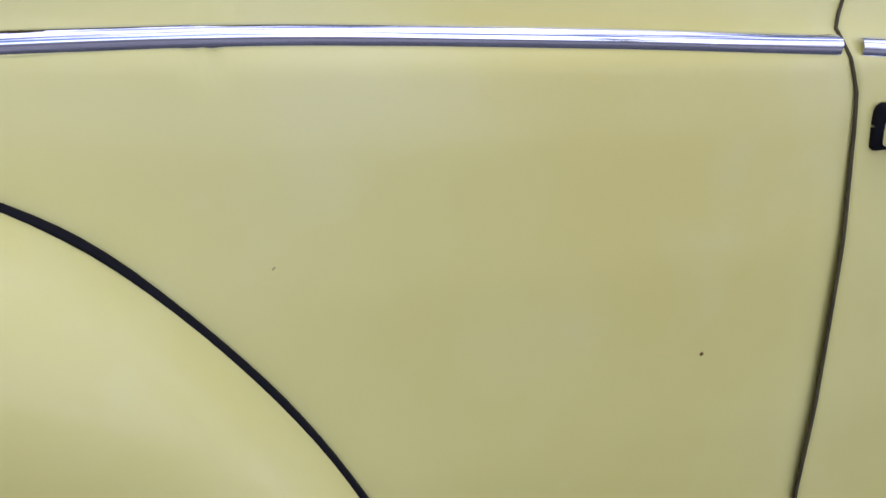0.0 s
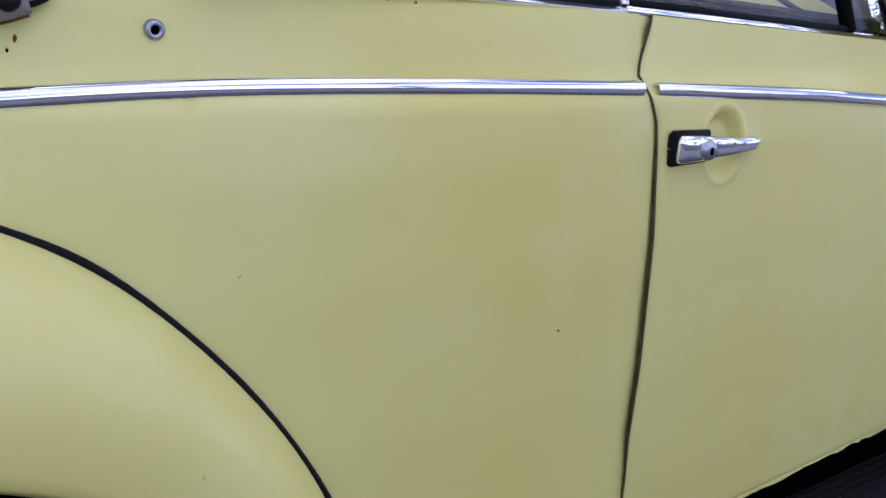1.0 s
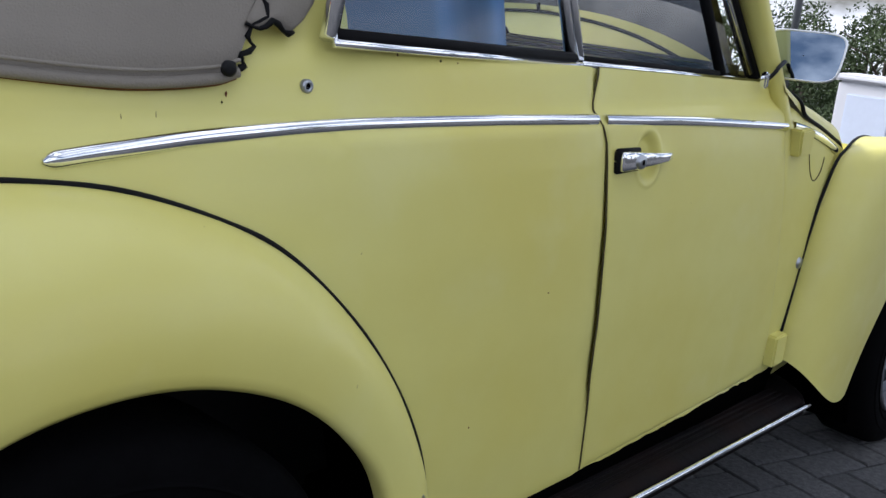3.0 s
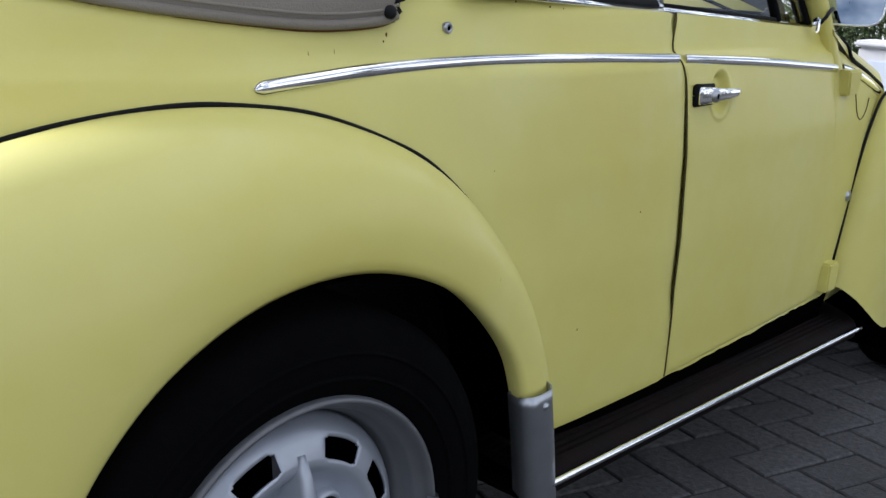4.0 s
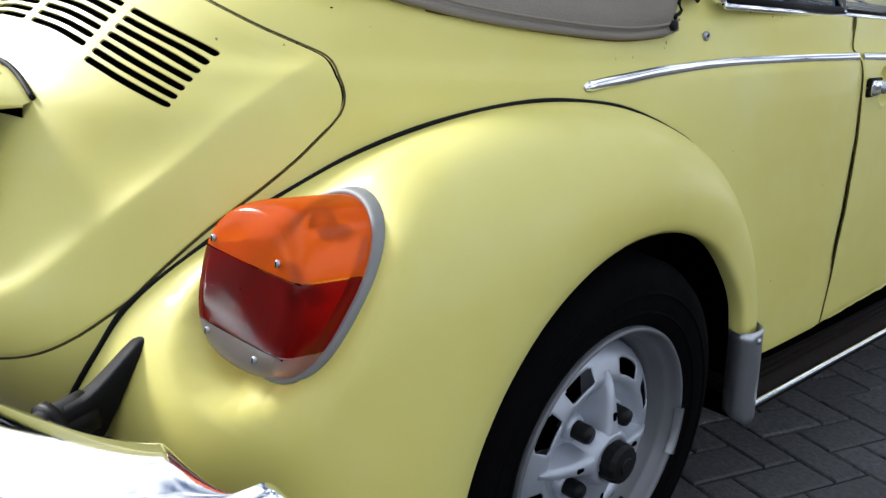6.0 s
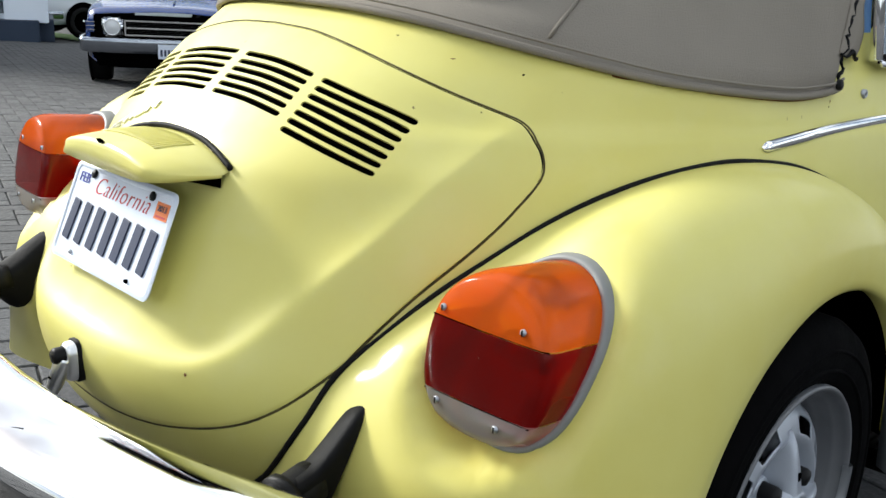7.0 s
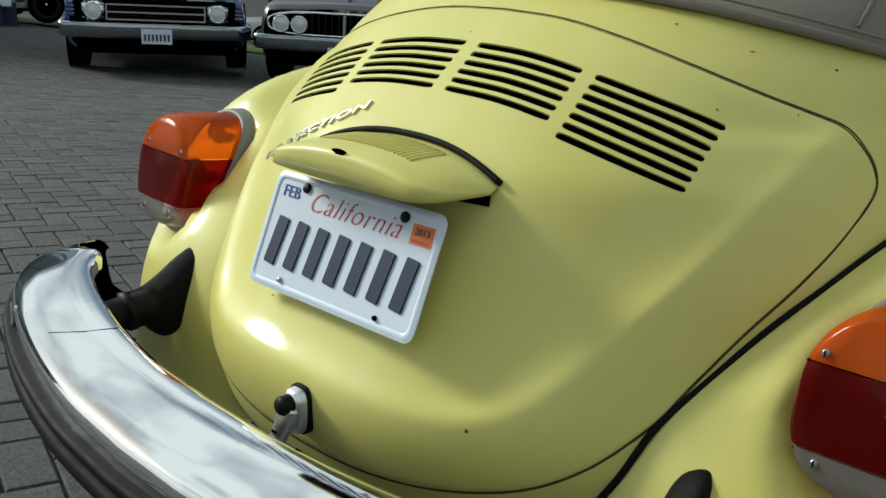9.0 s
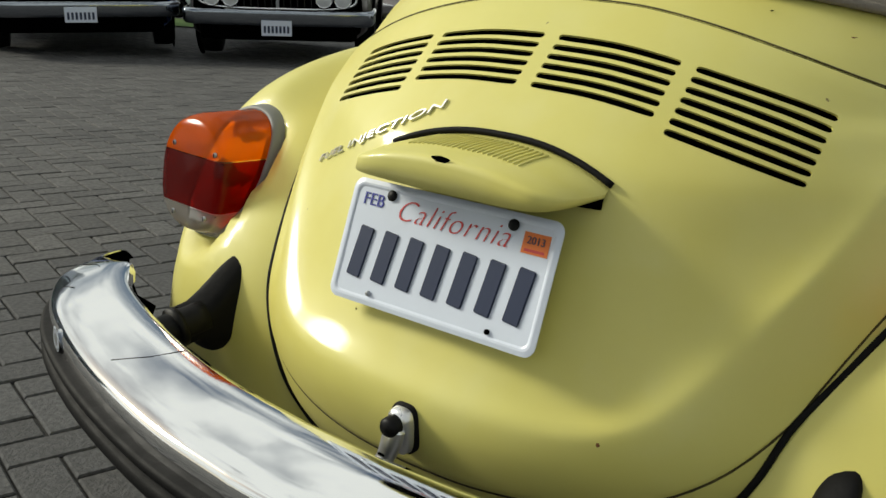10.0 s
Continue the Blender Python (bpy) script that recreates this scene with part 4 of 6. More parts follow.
    for at, line in (((-0.70, 0.752), ((0.02, 0.0), (0.035, 0.012), (0.06, 0.02), (0.07, 0.04))), ((-0.79, 0.675), ((0.01, 0.0), (0.025, 0.004), (0.04, 0.012))), ((-0.905, 0.38), ((0.03, 0.0), (0.07, 0.012), (0.11, 0.02))), ((-0.945, -0.12), ((0.015, 0.0), (0.05, 0.03)))):
        i = int(np.argmin(np.linalg.norm(path - np.array(at), axis=1)))
        pts = []
        for d, along in line:
            j = min(len(path) - 1, i + int(along / 0.006))
            h = float(np.interp(d, [0.004, 0.010, 0.020, 0.036, 0.075, 0.110], [-0.030, -0.018, -0.011, -0.006, 0.001, 0.005]))
            pts.append((path[j, 0] - nrm[j, 0] * d, path[j, 1] - nrm[j, 1] * d, zt + h + 0.0002))
        tube("scratch", pts, 0.0006, RUBBER, b, seg=4)
    # round badge on the blade's face and scratches in the chrome
    p = np.array([-0.852, 0.55])
    i = int(np.argmin(np.linalg.norm(path - p, axis=1)))
    n = nrm[i]
    m = Matrix.Translation((path[i][0] + n[0] * 0.0015, path[i][1] + n[1] * 0.0015, zt - 0.036)) @ Vector((n[0], n[1], 0.05)).to_track_quat("Z", "Y").to_matrix().to_4x4()
    for nm, r0, r1, mt, h in (("badge_disc", 0.0, 0.019, WHITE, 0.0010), ("badge_ring", 0.0135, 0.0162, DULL, 0.0018), ("badge_core", 0.0, 0.0095, DULL, 0.0016)):
        rows = [[(math.cos(a) * r, math.sin(a) * r, h) for a in np.linspace(0, 2 * math.pi, 28, endpoint=False)] for r in (r1, max(r0, 0.0005))]
        ob = grid(nm, rows, mt, b, closed=True)
        ob.data.transform(m)
    return b


bumper("rear")


# ---- number plate, its light and the lid's fittings ----
def lid_pt(y, z, out=0.0):
    p = np.array([[float(surf_x(y, z)), y, z]])
    if z < 0.97:
        out = out + float(lid_relief(np.array([y]), np.array([z]))[0]) + 0.0025
    return (p + normal_at(p) * out)[0]


def build_plate():
    plate = new("number_plate")
    plate.parent = car
    tagged(plate, "white metal number plate with dark blue raised characters")
    # frame of the plate: x across, y up, z outwards
    c = Vector((-0.678, -0.003, 0.684))
    across = Vector((0.0, -1.0, 0.012)).normalized()
    up = Vector((0.37, 0.012, 0.93)).normalized()
    out = across.cross(up).normalized()
    up = out.cross(across)
    m = Matrix((across, up, out)).transposed().to_4x4()
    m.translation = c
    plate.matrix_world = Matrix.Identity(4)
    bm = bmesh.new()

    def ring(w, h, r, z):
        vs = []
        for cx, cy, a0 in ((w, h, 0), (-w, h, 90), (-w, -h, 180), (w, -h, 270)):
            for k in range(7):
                a = math.radians(a0 + 15 * k)
                vs.append(bm.verts.new((math.copysign(w - r, cx) + r * math.cos(a), math.copysign(h - r, cy) + r * math.sin(a), z)))
        return vs
    rings = [ring(0.1525, 0.0762, 0.014, -0.001), ring(0.1525, 0.0762, 0.014, 0.0006), ring(0.147, 0.0707, 0.011, 0.0022), ring(0.1445, 0.0682, 0.010, 0.0020), ring(0.142, 0.0657, 0.009, 0.0004)]
    for a, b in zip(rings, rings[1:]):
        for i in range(28):
            j = (i + 1) % 28
            bm.faces.new((a[i], a[j], b[j], b[i]))
    bm.faces.new(rings[-1])
    bm.faces.new(rings[0][::-1])
    bmesh.ops.transform(bm, matrix=m, verts=bm.verts)
    part("plate_sheet", bm, WHITE, plate)
    # the characters stand as plain bars
    for i in range(7):
        x = -0.117 + i * 0.0392
        bm = box_bm((0.022, 0.064, 0.0028), (0, 0, 0), 0.0012, 2, None)
        bmesh.ops.transform(bm, matrix=m @ pose(x, -0.014, 0.0016, 0, 0, -6), verts=bm.verts)
        part("character_bar", bm, INK, plate)
    text_mesh("month_text", "FEB", 0.022, BLUEINK, plate, m @ pose(-0.116, 0.051, 0.0009))
    text_mesh("state_text", "California", 0.038, REDINK, plate, m @ pose(0.004, 0.046, 0.0009), depth=0.0004, shear=0.38, spacing=1.10, thin=0.0007)
    bm = box_bm((0.034, 0.024, 0.0006), (0, 0, 0), 0.0)
    bmesh.ops.transform(bm, matrix=m @ pose(0.122, 0.046, 0.0008), verts=bm.verts)
    part("year_sticker", bm, ORANGE, plate)
    text_mesh("year_text", "2013", 0.012, INK, plate, m @ pose(0.122, 0.049, 0.0014))
    bm = box_bm((0.026, 0.003, 0.0003), (0, 0, 0), 0.0)
    bmesh.ops.transform(bm, matrix=m @ pose(0.122, 0.038, 0.0013), verts=bm.verts)
    part("sticker_bar", bm, REDINK, plate)
    for x, y, mt, r in ((-0.089, 0.0615, PLASTIC, 0.0068), (0.089, 0.0615, PLASTIC, 0.0068), (0.089, -0.0615, DARK, 0.0032), (-0.089, -0.0615, DULL, 0.0034)):
        ob = lathe("plate_screw", [(r, 0.0005), (r, 0.003), (r * 0.7, 0.0045), (0.0, 0.005)], (0, 0, 0), mt, plate, 18, axis="z")
        ob.data.transform(m @ Matrix.Translation((x, y, 0)))


build_plate()


def plate_light():
    hood = new("plate_light_housing")
    hood.parent = lid
    # domed shell over the plate: rows from the lid outwards, columns across
    us = np.linspace(-1, 1, 45)
    seal_z = lambda u: 0.790 + 0.031 * (1 - abs(u) ** 2.4)
    rows = [[] for _ in range(15)]
    for u in us:
        y = u * 0.156 - 0.012
        base = lid_pt(y, seal_z(u), 0.001)
        k = (1 - abs(u) ** 12.0)
        foot = lid_pt(y, 0.770, 0.003)
        tip = np.array([foot[0] + (-0.697 - foot[0]) * k ** 0.8, y, 0.773 + 0.003 * u * u])
        lip = np.array([tip[0] + 0.006 * k, y, tip[2] + (seal_z(u) - 0.010 - tip[2]) * 0.93])
        for i, t in enumerate(np.linspace(0, 1, 8)):
            rows[i].append(base + (lip - base) * t * 0.93 + np.array([0, 0, 0.004 * math.sin(t * 2.6) * k]))
        a = rows[7][-1]
        for i, t in enumerate(np.linspace(0, 1, 6)[1:]):
            rows[8 + i].append((1 - t) ** 2 * a + 2 * t * (1 - t) * (lip + [-0.003 * k, 0, 0.001]) + t * t * (lip + (tip - lip) * 0.35))
        rows[13].append(tip)
        rows[14].append(tip + [0.010 * k, 0, 0.001])
    grid("housing_shell", rows, PAINT, hood)
    under = np.array(rows[-1])
    back = np.array([lid_pt(u * 0.156 - 0.012, 0.768, 0.002) for u in us])
    grid("housing_floor", [under, 0.5 * (under + back) + [0, 0, 0.004], back], DARK, hood)
    seal = [lid_pt(u * 0.158 - 0.012, seal_z(u) + 0.003, 0.003) for u in us]
    tube("housing_seal", seal, 0.0042, RUBBER, hood, seg=8)
    for u in np.linspace(-0.50, 0.50, 23):
        k = int(round((u + 1) / 2 * 44))
        pts = [np.array(rows[q][k]) + [0, 0, 0.0006] for q in range(1, 6)]
        tube("housing_ridge", pts, 0.0014, PAINT, hood, seg=5)
    c = np.array(rows[9][22])
    chip = [[c + [-0.0012 + 0.0, 0.012 * math.cos(a) * r * (1 + 0.3 * math.sin(3 * a)), 0.0012 + 0.0045 * math.sin(a) * r] for a in np.linspace(0, 2 * math.pi, 18, endpoint=False)] for r in (1.0, 0.5, 0.02)]
    grid("paint_chip", chip, DARK, hood, closed=True)


plate_light()


def lid_latch():
    latch = new("lid_latch")
    latch.parent = lid
    p = lid_pt(-0.012, 0.494, 0.004)

    def pad(x, w, h):
        return [p + [x, w * math.copysign(abs(math.cos(a)) ** 0.6, math.cos(a)), 0.002 + h * math.copysign(abs(math.sin(a)) ** 0.6, math.sin(a))] for a in np.linspace(0, 2 * math.pi, 32, endpoint=False)]
    grid("latch_gasket", [pad(0.012, 0.0195, 0.032), pad(-0.001, 0.0195, 0.032), pad(-0.002, 0.018, 0.030), pad(-0.005, 0.001, 0.001)], RUBBER, latch, closed=True)
    grid("latch_base", [pad(-0.001, 0.0172, 0.0295), pad(-0.011, 0.0165, 0.0285), pad(-0.015, 0.0135, 0.0255), pad(-0.0165, 0.001, 0.001)], BRIGHT, latch, closed=True)
    lathe("push_button", [(0.0122, 0.0), (0.0122, -0.014), (0.009, -0.018), (0.0, -0.019)], p + [-0.014, 0.001, 0.014], PLASTIC, latch, 24, axis="x")
    tube("latch_lever", spline([p + [-0.014, 0.001, 0.008], p + [-0.021, 0.002, -0.010], p + [-0.028, 0.006, -0.030], p + [-0.034, 0.009, -0.044]], 14), np.linspace(0.015, 0.009, 14), BRIGHT, latch, seg=14)
    tube("lever_tip", [p + [-0.034, 0.009, -0.044], p + [-0.037, 0.011, -0.058]], np.array([0.0085, 0.004]), PLASTIC, latch, seg=12)
    box("key_slot", (0.002, 0.010, 0.004), p + [-0.036, 0.004, -0.018], DARK, latch, 0.0008)


lid_latch()

# chrome lettering on the lid's left half, wrapped to its surface
lettering = text_mesh("lettering", "FUEL INJECTION", 0.018, BRIGHT, lid, Matrix.Identity(4), 0.002, spacing=1.06, shear=0.25)
half_len = max(abs(v.co.x) for v in lettering.data.vertices)
for v in lettering.data.vertices:
    k = v.co.x / half_len
    y, z = 0.2135 - 0.1215 * k, 0.786 + 0.058 * k
    n = normal_at(np.array([[float(surf_x(y, z)), y, z]]))[0]
    v.co = Vector(lid_pt(y + v.co.y * 0.3, z + v.co.y * 0.56, 0.0015 + v.co.z))


# ---- fabric top ----
BOOT = [(-0.352, 0.0, 0.999), (-0.345, -0.12, 0.996), (-0.325, -0.23, 0.987), (-0.275, -0.345, 0.968), (-0.196, -0.444, 0.944), (-0.11, -0.51, 0.925), (0.0, -0.562, 0.912), (0.118, -0.602, 0.904), (0.20, -0.623, 0.909), (0.232, -0.628, 0.917)]


def fabric_top():
    top = new("fabric_top")
    top.parent = car
    base = spline(BOOT, 90)
    base = np.vstack([base[::-1], (base * [1, -1, 1])[1:]])
    nor = normal_at(base)
    rows = []
    hs = np.concatenate([[0.0, 0.006, 0.016, 0.03], np.linspace(0.06, 0.5, 22)])
    for h in hs:
        row = []
        for p, n in zip(base, nor):
            q = (h / 0.5)
            z = p[2] + (1.46 - p[2]) * q
            ang = abs(p[1]) / 0.63
            xr, w = float(rear_x(z)), float(half_w(z))
            # follow the same plan direction upwards
            t0 = np.clip((X_MID - p[0]) / (X_MID - float(rear_x(p[2]))), 0, 1)
            x = X_MID - (X_MID - xr) * t0
            y = math.copysign(w * (1 - min(t0, 0.99999) ** N_PLAN) ** (1 / N_PLAN), p[1]) if abs(p[1]) > 1e-6 else 0.0
            lift = 0.004 + 0.012 * float(smooth01(h / 0.03))
            wob = 0.003 * math.sin(9 * p[0] + 7 * z) + 0.002 * math.sin(23 * p[1] + 11 * z)
            v = np.array([x, y, z]) + n * (lift + wob * float(smooth01(h / 0.06)))
            row.append(v)
        rows.append(row)
    rows = np.array(rows)
    # rear window opening is cut from the middle rows
    def skip(r, c):
        p = rows[r, c]
        h = 0.40
        return 1.03 < p[2] < 1.30 and abs(p[1]) < h * (1 - max(0, (1.09 - p[2]) / 0.05) ** 2 * 0.12) and p[0] < 0.3 and abs(p[1]) < 0.40 - 0.0 * p[2]
    grid("canvas", rows, FABRIC, top, skip=skip)
    # roof: closed across the rim, then forwards to the screen
    rim = rows[-1]
    half = len(rim) // 2
    roof = []
    for k in range(half, -1, -2):
        a, b = rim[k], rim[-1 - k]
        roof.append([a + (b - a) * u + np.array([0, 0, 0.06 * abs(a[1]) * 4 * u * (1 - u)]) for u in np.linspace(0, 1, 17)])
    last = np.array(roof[-1])
    for k in np.linspace(0.2, 1, 6):
        tgt = np.stack([np.full(17, 1.245) + 0.03 * (1 - np.linspace(-1, 1, 17) ** 2), np.linspace(-0.53, 0.53, 17) * (1 if last[0, 1] < 0 else -1), 1.365 + 0.02 * (1 - np.linspace(-1, 1, 17) ** 2)], 1)
        roof.append(last + (tgt - last) * k + np.array([0, 0, 0.035 * math.sin(math.pi * k)]))
    ro_ob = grid("roof_canvas", np.array(roof), FABRIC, top)
    md = ro_ob.modifiers.new("thick", "SOLIDIFY")
    md.thickness = 0.006
    # rolled bead and bolts along the foot
    bead = base + nor * 0.009
    tube("boot_bead", bead, 0.0062, FABRIC, top, seg=8, label="rolled grey-brown edge bead")
    tube("boot_welt", base + nor * 0.0135 + [0, 0, 0.011], 0.0022, FABRIC, top, seg=6)
    # seams
    for sg in (-1, 1):
        j = int(np.argmin(np.linalg.norm(base - np.array([-0.235, sg * 0.40, 0.957]), axis=1)))
        pts = [rows[i, j] + nor[j] * 0.002 for i in range(2, len(hs))]
        tube("canvas_seam", pts, 0.0028, FABRIC, top, seg=6)
        e = base[0 if sg < 0 else -1]
        n = nor[0 if sg < 0 else -1]
        lathe("boot_bolt", [(0.0085, -sg * 0.002), (0.0085, sg * 0.003), (0.005, sg * 0.005), (0.0, sg * 0.0045)], e + n * 0.014 + [-0.014, 0, 0.002], PLASTIC, top, 16)
        # torn corner: ragged hem, hanging flap, loose tabs and dark threads
        rt = np.random.default_rng(5)
        col = 0 if sg < 0 else rows.shape[1] - 1
        edge = np.array([rows[r, col] for r in range(len(hs)) if rows[r, col][2] < 1.06])
        edge = spline(edge, 26)
        jag = edge + np.stack([rt.normal(0.004, 0.005, 26), np.full(26, sg * 0.002), rt.normal(0, 0.002, 26)], 1)
        tube("torn_edge", jag, rt.uniform(0.001, 0.0045, 26), RUBBER, top, seg=6)
        k0 = int(np.argmin(np.abs(edge[:, 2] - 0.972)))
        flap = []
        for v in np.linspace(0, 1, 8):
            p = edge[min(25, k0 + int(v * (25 - k0)))]
            flap.append([p + np.array([-0.01 + (0.062 + 0.012 * math.sin(5 * v)) * u, sg * (0.001 + 0.004 * math.sin(3 * u)), -0.010 * u * (1 - v) * math.sin(9 * u)]) for u in np.linspace(0, 1, 9)])
        fo = grid("torn_flap", flap, FABRIC, top)
        md = fo.modifiers.new("thick", "SOLIDIFY")
        md.thickness = 0.003
        tube("torn_hem", [np.array(q) + [0, sg * 0.002, rt.normal(0, 0.0015)] for q in flap[0]], rt.uniform(0.0015, 0.004, 9), RUBBER, fo, seg=6)
    for sg in (-1, 1):
        seg = [p - [0, 0, 0.004] + n * 0.002 for p, n in zip(base, nor) if p[1] * sg > 0.47]
        tube("rust_edge", seg, 0.0028, RUST, top, seg=6)
    # rear window: pane and rubber frame
    fr = []
    for a in np.linspace(0, 2 * math.pi, 64, endpoint=False):
        ca, sa = math.cos(a), math.sin(a)
        y = 0.385 * math.copysign(abs(ca) ** 0.35, ca)
        z = 1.160 + 0.133 * math.copysign(abs(sa) ** 0.45, sa)
        x = float(surf_x(y, z))
        p = np.array([[x, y, z]])
        fr.append((p + normal_at(p) * 0.018)[0])
    fr = np.array(fr)
    win = new("rear_window")
    win.parent = top
    tube("window_rubber", fr, 0.013, RUBBER, win, closed=True, seg=8)
    pane = [[lid_pt(y, z, 0.012) for y in np.linspace(-0.385, 0.385, 16)] for z in np.linspace(1.028, 1.29, 8)]
    g = grid("pane", pane, SIDEGLASS, win)
    return top


fabric_top()


# ---- side glass, pillars, screen ----
def side_glass(sg):
    def q(x, z):
        return np.array([x, sg * (0.648 - 0.30 * max(0.0, z - 0.93)), z])

    def pane(name, pts, material=SIDEGLASS):
        w = new(name)
        w.parent = car
        n = 8
        a, b, c, d = [q(*p) for p in pts]
        rows = [[(a + (b - a) * u) * (1 - v) + (d + (c - d) * u) * v for u in np.linspace(0, 1, n)] for v in np.linspace(0, 1, n)]
        g = grid("pane", rows, material, w, smooth=False)
        g.visible_shadow = False
        return w, (a, b, c, d)
    w, (a, b, c, d) = pane("quarter_window", [(0.345, 0.957), (0.79, 0.936), (0.79, 1.33), (0.50, 1.33)], QUARTERGLASS)
    tube("window_frame", [a, d], 0.011, CHROME, w)
    tube("window_frame", [b, c], 0.009, CHROME, w)
    tube("glass_channel", [a + (b - a) * 0.02 + [0, sg * 0.002, 0.004], b + [0, sg * 0.004, 0.004]], 0.0085, RUBBER, w)
    tube("sill_chrome", [a + [0, sg * 0.010, -0.004], b + [0.02, sg * 0.010, -0.006]], 0.0050, CHROME, w, flat=0.8)
    w, (a, b, c, d) = pane("door_window", [(0.815, 0.936), (1.225, 0.914), (1.11, 1.33), (0.815, 1.33)])
    tube("window_frame", [a + [-0.006, 0, 0], d + [-0.006, 0, 0]], 0.009, CHROME, w)
    tube("glass_channel", [a + [0, sg * 0.002, 0.003], b + [0, sg * 0.002, 0.003]], 0.005, RUBBER, w)
    tube("sill_chrome", [a + [-0.01, sg * 0.011, -0.004], b + [0.145, sg * 0.012, -0.011]], 0.0050, CHROME, w, flat=0.8)
    w, (a, b, c, d) = pane("vent_window", [(1.24, 0.914), (1.368, 0.906), (1.185, 1.30), (1.14, 1.30)])
    tube("window_frame", [a, d], 0.010, RUBBER, w)
    tube("window_frame", [b, c], 0.014, RUBBER, w)
    tube("window_frame", [b + [-0.016, 0, 0.01], c + [-0.012, 0, 0]], 0.006, CHROME, w)
    # pillar of the screen, from the cowl up
    rows = []
    for k in np.linspace(0, 1, 12):
        x, z, y = 1.418 - 0.235 * k, 0.82 + 0.56 * k, 0.704 - 0.118 * k
        rows.append([(x + dx, sg * (y + dy), z) for dx, dy in ((-0.006, -0.002), (0.004, 0.009), (0.022, 0.009), (0.040, -0.008), (0.036, -0.045), (-0.004, -0.045))])
    grid("screen_pillar", rows, PAINT, car, closed=True, flip=sg > 0)
    # door mirror on a curved arm, its glass tipped up a little
    m = new("door_mirror")
    m.parent = car
    c = Vector((1.446, sg * 0.702, 0.956))
    out = Vector((-1.0, sg * 0.22, 0.20)).normalized()
    across = Vector((0, 0, 1)).cross(out).normalized()
    up = out.cross(across)

    def oval(d, w, h):
        ring = []
        for a in np.linspace(0, 2 * math.pi, 48, endpoint=False):
            ca, sa = math.cos(a), math.sin(a)
            u, v = w * math.copysign(abs(ca) ** 0.42, ca), h * math.copysign(abs(sa) ** 0.42, sa)
            ring.append(c + across * (u * (1 + 0.06 * v / h)) + up * v + out * d)
        return ring
    shell = [oval(0.0005, 0.069, 0.044), oval(0.003, 0.0705, 0.0455), oval(0.0, 0.073, 0.048), oval(-0.014, 0.070, 0.045), oval(-0.028, 0.052, 0.033), oval(-0.034, 0.002, 0.002)]
    grid("mirror_shell", shell, BRIGHT, m, closed=True)
    grid("mirror_glass", [oval(0.0012, 0.0695, 0.0445), oval(0.0012, 0.001, 0.001)], MIRROR, m, closed=True)
    tube("mirror_stem", spline([(1.342, sg * 0.690, 0.912), (1.350, sg * 0.698, 0.926), (1.372, sg * 0.694, 0.936), (1.42, sg * 0.680, 0.942)], 14), 0.004, PLASTIC, m)
    box("mirror_foot", (0.014, 0.012, 0.030), (1.328, sg * 0.690, 0.910), CHROME, m, 0.003)


for sg in (-1, 1):
    side_glass(sg)


